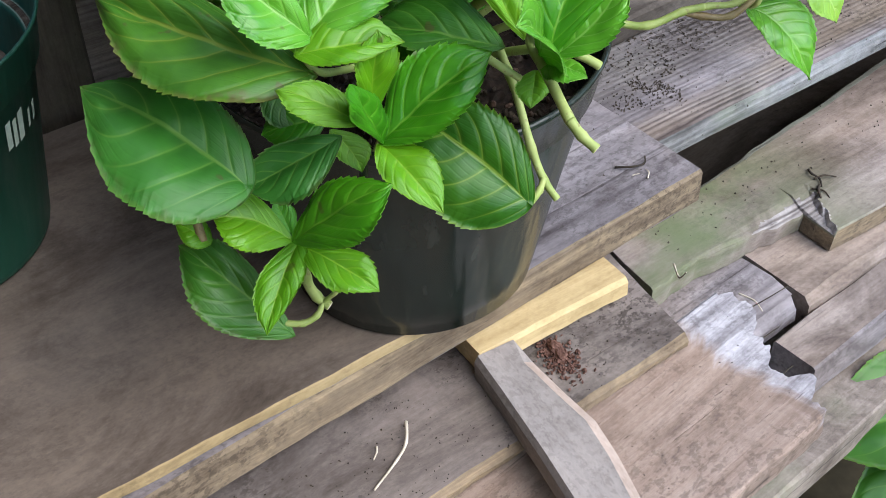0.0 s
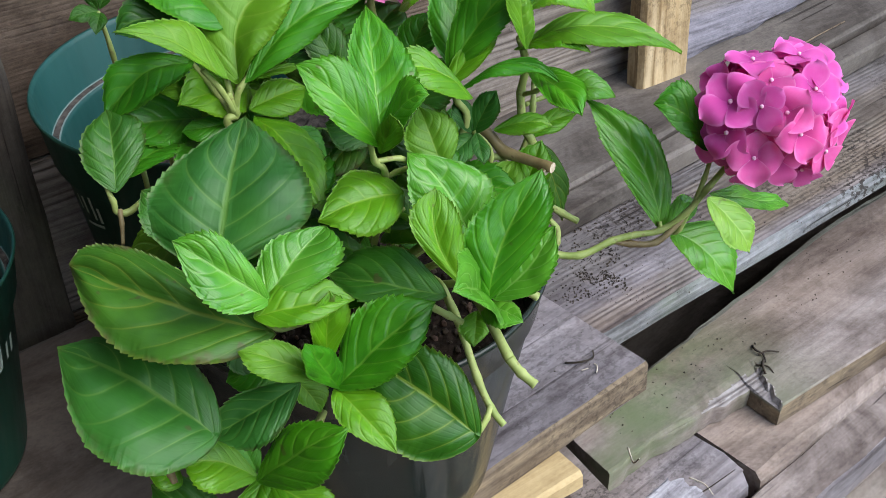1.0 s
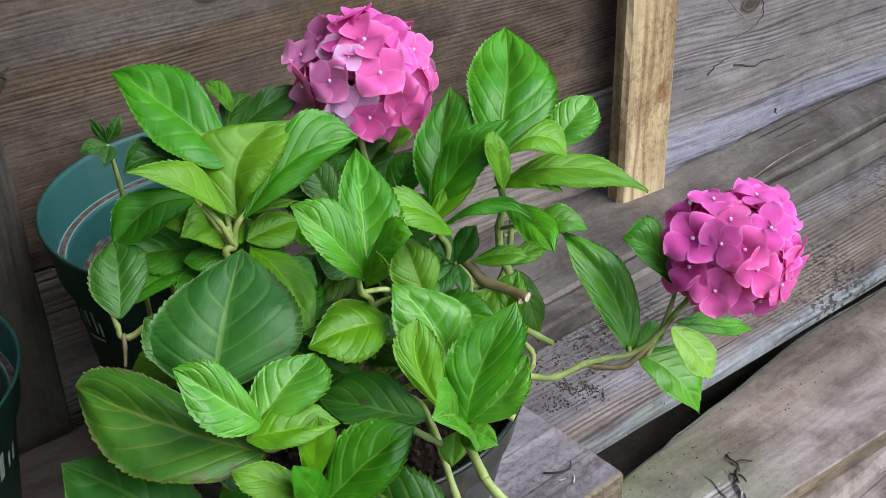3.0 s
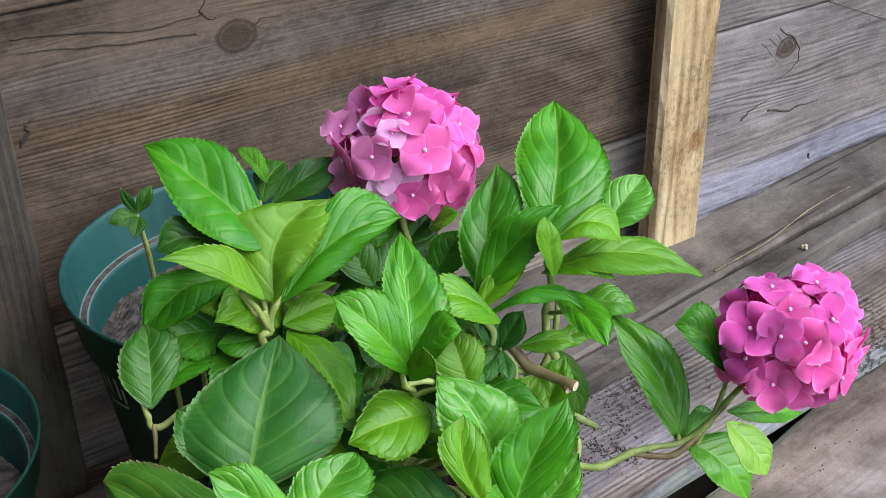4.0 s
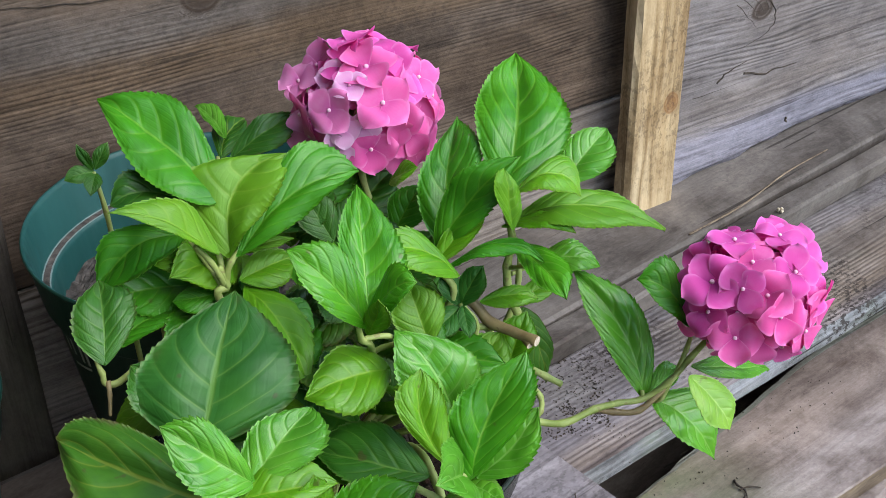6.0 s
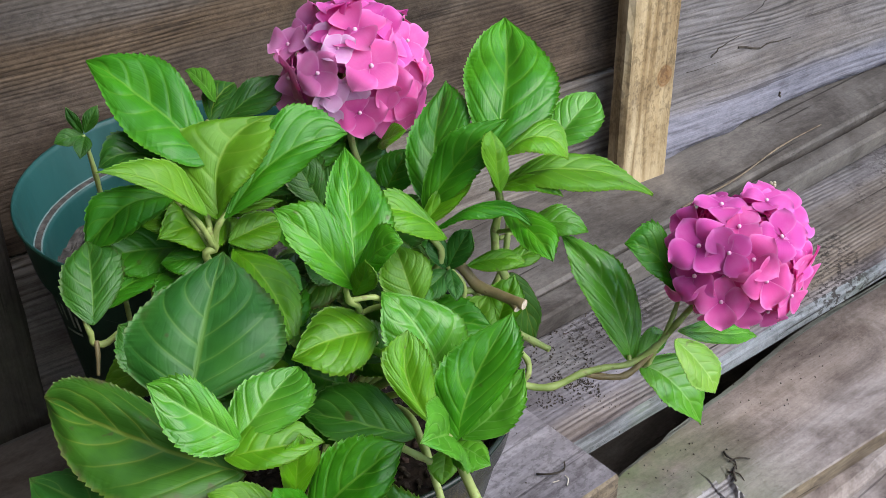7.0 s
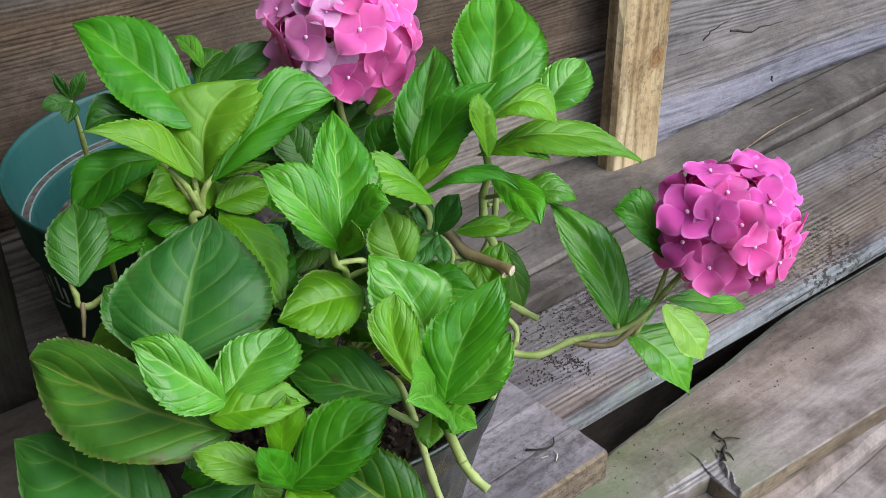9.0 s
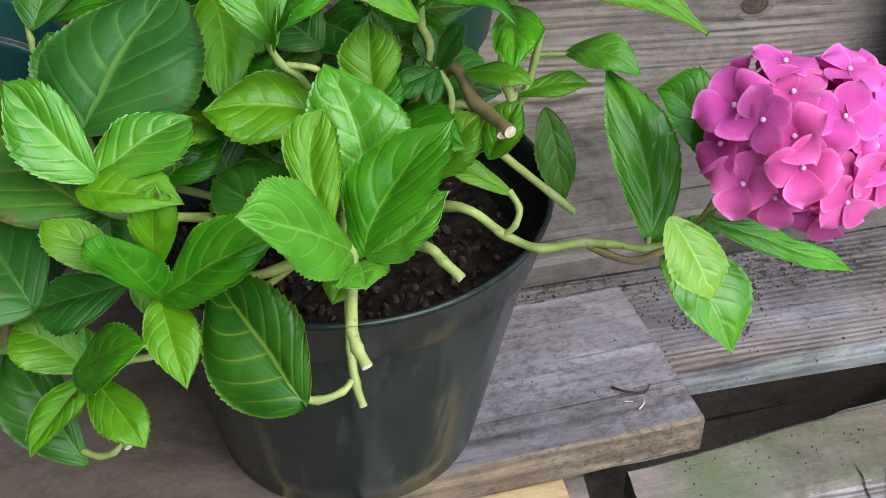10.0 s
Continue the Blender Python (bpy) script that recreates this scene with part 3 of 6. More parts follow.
def board_mesh(length, width, thick, seg=40, wear=0.0012, seed=0, chamfer=0.0025, ragged=(0, 0), front_mat=0, cross=3, skew=0.0, chips=0.0):
    """A board along x from 0, across y from 0 (front) to width, top at z = 0, with worn, slightly uneven arrises.
    ragged: how far the left and right ends are broken away."""
    bm = bmesh.new()
    c = chamfer
    ring = [(0, -c), (c, 0)] + [(width * k / cross, 0) for k in range(1, cross)] + [(width - c, 0), (width, -c), (width, -thick + c), (width - c, -thick), (c, -thick), (0, -thick + c)]
    last = len(ring) - 1
    rows = []
    for i in range(seg + 1):
        f = i / seg
        row = []
        for j, (y, z) in enumerate(ring):
            x = f * length
            e = noise.noise(Vector((x * 16 + seed * 7.7, j * 3.1, seed))) + 0.5 * noise.noise(Vector((x * 60 + seed, j * 5.3, seed * 2)))
            w = noise.noise(Vector((x * 3.0 + seed * 3, 9.1, seed)))
            dy = e * wear if j < 2 or j > cross else 0
            if chips and (j < 2 or j > last - 2):
                dy += chips * max(0.0, noise.noise(Vector((x * 11 + seed, 2.2, seed))) + 0.6 * noise.noise(Vector((x * 37 + seed, 7.2, seed))))
            x += ragged[0] * (1 - f) ** 30 * (0.5 + noise.noise(Vector((j * 0.9, seed, 4.4))) * 1.4) if ragged[0] else 0
            if ragged[1]:
                x -= ragged[1] * f**30 * max(0.0, 0.5 + noise.noise(Vector((y * 45, seed, 1.7))) * 1.3 + 0.35 * noise.noise(Vector((y * 160, seed, z * 90 + 5))))
            x += skew * y / width * f
            row.append(bm.verts.new((x, y + dy + w * wear, z + (e * wear * 0.6 if j < 2 or j > cross else 0) + w * wear * 0.7)))
        rows.append(row)
    n = len(ring)
    for a, b in zip(rows, rows[1:]):
        for j in range(n):
            f = bm.faces.new((a[j], a[(j + 1) % n], b[(j + 1) % n], b[j]))
            if j in (last, 0):
                f.material_index = front_mat
    f0 = bm.faces.new(rows[0])
    f1 = bm.faces.new(rows[-1][::-1])
    if front_mat:
        f0.material_index = f1.material_index = front_mat
    bmesh.ops.recalc_face_normals(bm, faces=bm.faces)
    return bm


def board(name, x, y, z, length, width, thick, mat, label, turn=0.0, tip=0.0, parent=None, group="", cat="board", kind="", back=0.0, **kw):
    """A board whose top front edge passes through (x, y, z), reaching length to the right of it and back to the left, turned about z."""
    kw.setdefault("seed", (len(bpy.data.objects) - 2) * 0.37)
    mats = mat if isinstance(mat, (list, tuple)) else [mat]
    if len(mats) > 1:
        kw["front_mat"] = 1
    bm = board_mesh(length + back, width, thick, **kw)
    ob = part(name, bm, [MAT[k] for k in mats], parent)
    ob.matrix_world = pose(x, y, z, 0, tip, turn) @ Matrix.Translation((-back, 0, 0))
    if label:
        tagged(ob, label, cat, group, kind)
    return ob


def tube(bm, pts, r0, r1, sides=10, caps=True, knots=()):
    """A round rod along a smooth line through pts, swelling a little at each of them."""
    P = [Vector(p) for p in pts]
    line, near = [], []
    for i in range(len(P) - 1):
        a, b, c, d = P[max(i - 1, 0)], P[i], P[i + 1], P[min(i + 2, len(P) - 1)]
        for k in range(7):
            t = k / 7
            line.append(0.5 * ((2 * b) + (c - a) * t + (2 * a - 5 * b + 4 * c - d) * t * t + (3 * b - a - 3 * c + d) * t**3))
            near.append(math.exp(-((min(t, 1 - t) * 7) ** 2)) if 0 < i + t < len(P) - 1.01 else 0)
    line.append(P[-1]), near.append(0)
    side, rows = None, []
    for i, p in enumerate(line):
        t = (line[min(i + 1, len(line) - 1)] - line[max(i - 1, 0)]).normalized()
        if side is None:
            side = t.orthogonal().normalized()
        side = (side - t * side.dot(t)).normalized()
        up = t.cross(side)
        r = (r0 + (r1 - r0) * i / (len(line) - 1)) * (1 + 0.22 * near[i] + 0.05 * noise.noise(p * 130))
        rows.append([bm.verts.new(p + r * (math.cos(a) * side + math.sin(a) * up)) for a in (2 * math.pi * k / sides for k in range(sides))])
    for a, b in zip(rows, rows[1:]):
        for j in range(sides):
            bm.faces.new((a[j], a[(j + 1) % sides], b[(j + 1) % sides], b[j]))
    if caps:
        bm.faces.new(rows[0][::-1])
        bm.faces.new(rows[-1])
    return rows


def lathe(bm, profile, sides=64):
    """Turn a profile of (radius, height) about z."""
    rows = [[bm.verts.new((r * math.cos(a), r * math.sin(a), z)) for a in (2 * math.pi * k / sides for k in range(sides))] for r, z in profile]
    for a, b in zip(rows, rows[1:]):
        for j in range(sides):
            bm.faces.new((a[j], a[(j + 1) % sides], b[(j + 1) % sides], b[j]))
    return rows


# ---- ground ----
bm = bmesh.new()
bmesh.ops.create_grid(bm, x_segments=60, y_segments=60, size=1.0)
for v in bm.verts:
    x, y = v.co.x, v.co.y
    v.co.x, v.co.y = x * abs(x) ** 3 * 300 + x * 2.2 + 1, y * abs(y) ** 3 * 300 + y * 2.2
    v.co.z = -0.5 + 0.03 * noise.noise(v.co * 2.5)
tagged(part("ground", bm, MAT["ground"], smooth=True), "dark bare garden soil", "ground", kind="structure")

# ---- wall of horizontal boards ----
wall = new("wall_back")
tagged(wall, "weathered wall of wide horizontal wooden boards", "wall", kind="structure")


def wall_board(x0, x1, z0, z1, mat, seed, bulge=0.0):
    bm = board_mesh(x1 - x0, z1 - z0, 0.022, seg=240 if bulge else 60, wear=0.0015, seed=seed, chamfer=0.002, cross=60 if bulge else 3)
    for v in bm.verts:
        # the swollen foot of the board stands out beside the batten
        near = min(1.0, max(0.0, (1.93 - x0 - v.co.x) / 0.33))
        v.co.z += bulge * near * (3 - 2 * near) * near * max(0.0, 1 - v.co.y / 0.085) ** 1.6
        if bulge:
            v.co.z -= 0.014 * max(0.0, 1 - max(0.0, v.co.y - 0.014) / 0.009) * (0.7 + 0.8 * noise.noise(Vector((v.co.x * 22, 3.7, 0))))
    ob = part("wall_board", bm, MAT[mat], wall)
    ob.matrix_world = pose(x0, 1.21, z0, 90, 0, 0)
    return ob


SPLIT = 1.49
LEFT = ((-0.5, -0.29, "wall"), (-0.287, -0.052, "wall"), (-0.049, 0.137, "wall_low"), (0.140, 0.455, "wall_knot"), (0.458, 0.70, "wall"), (0.703, 0.95, "wall"), (0.953, 1.2, "wall"), (1.203, 1.45, "wall"), (1.453, 1.7, "wall"))
RIGHT = ((-0.5, -0.25, "wall_grey"), (-0.247, -0.022, "wall_grey"), (-0.018, 0.244, "wall_grey_knot"), (0.248, 0.49, "wall_grey"), (0.493, 0.74, "wall_grey"), (0.743, 0.97, "wall_grey"), (0.973, 1.2, "wall_grey"), (1.203, 1.45, "wall_grey"), (1.453, 1.7, "wall_grey"))
for k, (z0, z1, mt) in enumerate(LEFT):
    wall_board(-2.6, SPLIT - 0.002, z0, z1, mt, k * 1.7 + 0.3)
for k, (z0, z1, mt) in enumerate(RIGHT):
    wall_board(SPLIT + 0.002, 4.4, z0, z1, mt, k * 2.3 + 11, 0.042 if k == 2 else 0.0)

# unseen wall, added to keep light off the left end of the stack
shade_wall = new("left_shade_wall")
tagged(shade_wall, "unseen wooden wall added to shade the left end of the stack", "wall", kind="structure")
for k in range(11):
    ob = part("wall_board", board_mesh(1.9, 0.24, 0.022, seg=40, seed=k * 3.3 + 40), MAT["wall"], shade_wall)
    ob.matrix_world = pose(0.372, -0.695, -0.5 + k * 0.243, 90, 0, 90)

batten = board("batten", 0, 0, 0, 1.696, 0.083, 0.03, "batten", "", seg=60, wear=0.003, chamfer=0.006)
batten.matrix_world = Matrix(((0, -1, 0, 1.543), (0, 0, -1, 1.155), (1, 0, 0, -0.004), (0, 0, 0, 1)))
tagged(batten, "upright batten of yellowish knotty softwood against the wall", "batten", kind="structure")
post = board("post", 0, 0, 0, 2.1, 0.09, 0.08, "post", "", seg=60, wear=0.002, chamfer=0.004)
post.matrix_world = Matrix(((0, -1, 0, 0.716), (0, 0, -1, 1.125), (1, 0, 0, -0.4), (0, 0, 0, 1)))
tagged(post, "upright dark weathered wooden post by the wall", "post", kind="structure")

# ---- stacked timber ----
G = "stacked timber"
board("stacked_board", 1.30, 1.004, -0.005, 1.3, 0.034, 0.03, ["ledge", "ledge"], "narrow grey-brown board lying along the foot of the wall", turn=7.4, back=0.906, group=G, chamfer=0.004, wear=0.002)
scribed = board("stacked_board", 1.30, 1.042, -0.004, 1.2, 0.17, 0.03, "ledge", "wide dark grey-brown board tight against the wall", turn=8, back=0.900, group=G, chamfer=0.004, wear=0.002)
for v in scribed.data.vertices:
    # its back edge is cut to the line of the wall
    at_wall = scribed.matrix_world @ v.co
    at_wall.y = min(at_wall.y, 1.2165)
    v.co = scribed.matrix_world.inverted() @ at_wall
board("stacked_board", 1.2, 0.842, -0.036, 2.6, 0.205, 0.026, ["board", "edge"], "rough grey board with black crumbs of dirt", turn=5.2, back=0.801, group=G, chamfer=0.007)
board("pot_plank", 1.131, 0.758, 0.0, 0.0, 0.17, 0.036, ["plank", "plank_end"], "grey sawn plank under the pots with a tan edge", turn=8, back=0.736, group=G)
board("plywood_sheet", 0.86, 0.716, 0.011, 0.0, 0.40, 0.011, ["ply", "ply_edge"], "brown stained sheet with a pale yellow edge", turn=5, back=0.458, group=G, chamfer=0.001)
board("shim", 1.02, 0.711, -0.037, 0.0, 0.06, 0.022, "yellow", "fresh yellow offcut wedged under the plank", turn=3.5, back=0.15, cat="offcut", chamfer=0.004)
board("stacked_board", 1.037, 0.650, -0.06, 0.0, 0.16, 0.016, ["grimy", "plank_end"], "grey dirt-strewn board with a tan edge", turn=7, back=0.640, group=G, wear=0.0018, chamfer=0.005, seg=80, skew=0.026)
slab = board("stacked_board", 1.103, 0.543, -0.078, 0.0, 0.145, 0.03, "slab", "reddish brown board with a bleached broken end", turn=12, back=0.717, group=G, ragged=(0, 0.022), seg=140, wear=0.002, cross=64, skew=0.054, chips=0.002)


def broken_board():
    """A wide board whose front arris is torn away at the left end: a sloping torn face runs into a splintered step."""
    back = lambda x: 0.844 + 0.2 * (min(x, 1.6) - 1.106) + 0.1 * max(0.0, x - 1.6) + 0.0045 * noise.noise(Vector((x * 9, 3.3, 0))) + 0.0022 * noise.noise(Vector((x * 34, 1.3, 0)))
    crest = lambda x: 0.777 + 0.17 * (x - 1.11) + 0.002 * noise.noise(Vector((x * 17, 8.1, 0))) + 0.0006 * noise.noise(Vector((x * 90, 4.1, 0)))
    front = lambda x: 0.745 + 0.05 * (x - 1.313) + 0.0012 * noise.noise(Vector((x * 12, 5.7, 0)))
    xs = [1.107 + 0.003 * k for k in range(120)] + [1.47 + 0.03 * k for k in range(62)]
    place = pose(1.107, 0.81, -0.147, 0, 0, 6)
    to_own = place.inverted()
    across, thick = 30, 0.03
    bm = bmesh.new()
    rows = []
    for n, x in enumerate(xs):
        lost = min(1.0, max(0.0, (x - 1.17) / 0.17))
        y0 = front(x) if x > 1.313 else crest(x) - 0.003 - 0.026 * lost + 0.003 * noise.noise(Vector((x * 60, 2.2, 0)))
        y1 = back(x)
        row = []
        for k in range(across + 1):
            f = (k / across) ** 1.4
            y = y0 + (y1 - y0) * f
            step = 1.313 + 0.4 * (y - 0.745) + 0.006 * noise.noise(Vector((y * 120, 7.7, 0)))
            z = 0.0
            if x < step and y < crest(x):
                z = -0.02 * min(1.0, (crest(x) - y) / 0.027) * max(0.25, lost) * (1 - 0.6 * min(1.0, max(0.0, (x - 1.275) / 0.045))) + 0.0012 * noise.noise(Vector((x * 14, y * 240, 0)))
            z += 0.0008 * noise.noise(Vector((x * 7, y * 30, 1.1)))
            if k in (0, across):
                z -= 0.0025
            row.append(bm.verts.new(to_own @ Vector((x + (0.002 * noise.noise(Vector((y * 80, 0, 0))) if n == 0 else 0), y, -0.147 + z))))
        row.append(bm.verts.new(to_own @ Vector((x, y1 + 0.001, -0.147 - thick))))
        row.append(bm.verts.new(to_own @ Vector((x, y0 + 0.002, -0.147 - thick))))
        rows.append(row)
    m = len(rows[0])
    for n, (a, b) in enumerate(zip(rows, rows[1:])):
        for j in range(m):
            f = bm.faces.new((a[j], b[j], b[(j + 1) % m], a[(j + 1) % m]))
            torn = j < across and min(v.co.z for v in f.verts) < -0.004 and xs[n] < 1.35 and j > 0
            f.material_index = 1 if torn else 2 if j == m - 1 and xs[n] > 1.31 else 3 if j == across - 1 else 0
    bm.faces.new(rows[0][::-1])
    bm.faces.new(rows[-1])
    bmesh.ops.recalc_face_normals(bm, faces=bm.faces)
    ob = part("stacked_board", bm, [MAT["mossy"], MAT["torn"], MAT["plank_end"], MAT["lichen"]])
    ob.matrix_world = place
    tagged(ob, "brown board, mossy and torn away at its end", "board", G)


broken_board()
board("stacked_board", 1.252, 0.704, -0.180, 2.2, 0.125, 0.058, ["brown", "brown"], "thick brown beam with a rounded end", turn=8, group=G, chamfer=0.010, wear=0.003, seg=120)
for line in ([(0.938, 0.603), (0.984, 0.609), (1.039, 0.62), (1.121, 0.631)], [(1.0, 0.572), (1.05, 0.583), (1.1, 0.592)], [(1.089, 0.663), (1.12, 0.661), (1.16, 0.664)]):
    bm = bmesh.new()
    tube(bm, [(x, y, -0.0782) for x, y in line], 0.0007, 0.0004, 5)
    crack = part("crack", bm, MAT["bark_bit"], slab, "dark crack along the grain")
    crack.matrix_parent_inverse = slab.matrix_world.inverted()
board("stacked_board", 1.248, 0.712, -0.1785, 0.0, 0.118, 0.04, "plank", "grey board end deep in the stack", turn=9, back=0.840, group=G, chamfer=0.012, ragged=(0, 0.012), cross=12, seg=120)
board("stacked_board", 1.205, 0.646, -0.195, 2.2, 0.05, 0.04, ["brown", "plank"], "brown board with a flaking pale edge", turn=9, group=G, wear=0.003)
board("stacked_board", 1.22, 0.60, -0.25, 2.2, 0.07, 0.04, ["green", "green"], "mossy green board low in the stack", turn=10, back=0.831, group=G, wear=0.003)
board("stacked_board", 1.3, 0.75, -0.26, 2.2, 0.3, 0.04, "ledge", "dark board at the bottom of the stack", turn=8, back=0.907, group=G)
for bx in (0.44, 0.98, 1.75, 2.6):
    board("bearer", bx, 0.56 + 0.14 * (bx - 1.2), -0.30, 0.09, 0.62, 0.22, "ledge", "rough timber bearer under the stack", cat="bearer", group="bearers under the stack", turn=8, seg=6)



# ---- pots ----
def pot(name, x, y, z, profile, inner, mats, label, soil_z, soil_mat):
    top = new(name)
    top.matrix_world = Matrix.Translation((x, y, z))
    tagged(top, label, "flower pot")
    bm = bmesh.new()
    rows = lathe(bm, profile + inner)
    bm.faces.new(rows[0][::-1])
    bm.faces.new(rows[-1])
    bmesh.ops.recalc_face_normals(bm, faces=bm.faces)
    k = len(profile)
    ob = part("pot_body", bm, [MAT[q] for q in mats], top, smooth=True)
    for f in ob.data.polygons:
        if f.index >= (k - 1) * 64:
            f.material_index = min(1, len(mats) - 1)
        row = f.index // 64 - k
        if len(mats) > 2 and 3 <= row <= 5:
            f.material_index = 3 if row == 4 else 2
    r = inner[-1][0]
    bm = bmesh.new()
    bmesh.ops.create_grid(bm, x_segments=44, y_segments=44, size=1.0)
    for v in bm.verts:
        a, b = v.co.x, v.co.y
        p = Vector((a * math.sqrt(1 - b * b / 2), b * math.sqrt(1 - a * a / 2), 0)) * soil_z[1]
        v.co = (p.x, p.y, soil_z[0] + 0.005 * noise.noise(p * 45) + 0.004 * noise.noise(p * 130))
    part("soil", bm, MAT[soil_mat], top, smooth=False)
    return top


main_pot = pot("plant_pot", 0.860, 0.79, 0.011,
    [(0.090, 0.0), (0.095, 0.003), (0.101, 0.03), (0.130, 0.168), (0.132, 0.172), (0.136, 0.176), (0.1405, 0.2), (0.1425, 0.204), (0.1435, 0.2075), (0.142, 0.2095)],
    [(0.1395, 0.2085), (0.138, 0.2), (0.133, 0.175), (0.118, 0.11), (0.09, 0.006)],
    ["black_plastic"], "large shiny black plastic flower pot on the plank", (0.15, 0.1265), "soil")
GREEN = [(0.105, 0.0), (0.110, 0.004), (0.112, 0.012), (0.136, 0.205), (0.139, 0.208), (0.1425, 0.212), (0.148, 0.254), (0.150, 0.257), (0.151, 0.260), (0.150, 0.262)]
INNER = [(0.148, 0.261), (0.1465, 0.257), (0.1412, 0.218), (0.1408, 0.2172), (0.1398, 0.2166), (0.1345, 0.2162), (0.1331, 0.2158), (0.1318, 0.2146), (0.1312, 0.2128), (0.1308, 0.2105), (0.129, 0.185), (0.106, 0.008)]
back_pot = pot("plant_pot", 0.8616, 1.031, 0.011, GREEN, INNER, ["green_plastic", "teal_plastic", "dusty_plastic", "dry_soil"], "dark green plastic pot, teal inside, by the wall", (0.184, 0.1288), "dry_soil")
SMALL = [(r * 0.905, h * 0.76) for r, h in GREEN]
SMALL_INNER = [(r * 0.905, h * 0.76) for r, h in INNER]
left_pot = pot("plant_pot", 0.531, 1.0156, 0.011, SMALL, SMALL_INNER, ["green_plastic", "teal_plastic", "dusty_plastic", "dry_soil"], "dark green plastic pot with a faded print", (0.12, 0.1125), "dry_soil")

# ---- the hydrangea ----
plant = new("hydrangea")
plant.matrix_world = Matrix.Translation((0.864, 0.79, 0.18))
tagged(plant, "bushy hydrangea with serrated green leaves and two pink flower heads", "plant")
FROM_PLANT = plant.matrix_world.inverted()


def leaf_mesh(mid, tip, left, right, peak, seed, quilt, blunt):
    """A thick ovate blade with a toothed rim, sunken veins and a wavy surface, from its foot at 0. mid: a point of the midrib half way;
    left, right: the rim where the blade is widest, at the share peak of its length."""
    nu, nv = 16, 96
    bm = bmesh.new()
    lay = bm.loops.layers.uv.new("UVMap")
    length = tip.length
    rng = random.Random(seed)
    bow = 2 * mid - 0.5 * tip
    rib = lambda v: 2 * v * (1 - v) * bow + v * v * tip
    sides = (right - rib(peak), left - rib(peak))
    up = tip.cross(left - right).normalized()
    reach = max(length, (left - right).length)
    teeth = max(13, min(27, int(reach / 0.0042)))
    lift = length * quilt
    jag = [rng.uniform(0.45, 1.35) for _ in range(64)]
    ph, full = rng.random() * 9, rng.uniform(0.6, 0.76)
    droop, wave = rng.uniform(0.0, 0.05), rng.uniform(0.6, 1.3)

    def at(i, j, under):
        v = i / nv
        u = -1 + 2 * j / nu
        a = abs(u)
        side = sides[1] if u > 0 else sides[0]
        if v < peak:
            w = math.sin(math.pi / 2 * v / peak) ** full
        else:
            s = (v - peak) / (1 - peak)
            w = (1 - s**blunt) * (1 - 0.3 * s**4)
        saw = (v * teeth + (0.3 if u > 0 else 0)) % 1.0
        edge = a**7
        tooth = jag[int(v * teeth) + (32 if u > 0 else 0)] * min(1, 9 * v) * min(1, 7 * (1.02 - v))
        w *= 1 + edge * (saw - 0.45) * tooth * min(0.085, 0.0019 / (side.length + 1e-4))
        p = rib(v) + side * (a * w) + tip * (min(0.014, 0.0012 / length) * edge * saw * tooth)
        # lobes swept back at the foot, veins sunken, rim rippled, blade rounded over
        p -= tip * (0.05 * a**1.5 * (1 - v) ** 5)
        s = (v + (0.055 if u > 0 else 0) - 0.20 * a - 0.20 * a * a) * 5.6 - 0.5
        puff = abs(math.sin(math.pi * s)) ** 0.8 if -0.5 < s < 5 else 0
        z = lift * puff * (1 - a**3) * min(1, a * 5) * 0.26
        z += 0.10 * side.length * w * math.sin(math.pi * a) - droop * side.length * a**3 * w
        z += 0.020 * length * wave * a * a * math.sin(v * 11 + ph + (2 if u > 0 else 0)) * w
        z += length * 0.03 * noise.noise(Vector((v * 3 + ph, u * 1.6, seed % 97))) * min(1, 4 * v) + length * 0.008 * noise.noise(Vector((v * 9 + ph, u * 5, seed % 89))) * min(1, 4 * v)
        z -= 0.05 * length * max(0.0, v - 0.75) ** 2 * 8
        return p + up * (z - (0.00045 if under else 0)), (0.5 + 0.5 * u, v)

    def sheet(under):
        g = [[at(i, j, under) for j in range(nu + 1)] for i in range(nv + 1)]
        vs = [[bm.verts.new(p[0]) for p in row] for row in g]
        for i in range(nv):
            for j in range(nu):
                q = [(i, j), (i, j + 1), (i + 1, j + 1), (i + 1, j)]
                if not under:
                    q.reverse()
                f = bm.faces.new([vs[a][b] for a, b in q])
                f.smooth = True
                for lp, (a, b) in zip(f.loops, q):
                    lp[lay].uv = g[a][b][1]
        return vs

    top, low = sheet(False), sheet(True)
    rim = [(i, 0) for i in range(nv + 1)] + [(nv, j) for j in range(1, nu + 1)] + [(i, nu) for i in range(nv - 1, -1, -1)] + [(0, j) for j in range(nu - 1, 0, -1)]
    for (a, b), (c, d) in zip(rim, rim[1:] + rim[:1]):
        f = bm.faces.new((top[a][b], top[c][d], low[c][d], low[a][b]))
        for lp, (i, j) in zip(f.loops, ((a, b), (c, d), (c, d), (a, b))):
            lp[lay].uv = (j / nu, i / nv)
    return bm


LEAVES = []
QUILT = {"glossy": 0.02, "dark": 0.012, "blue": 0.01, "pale": 0.014}


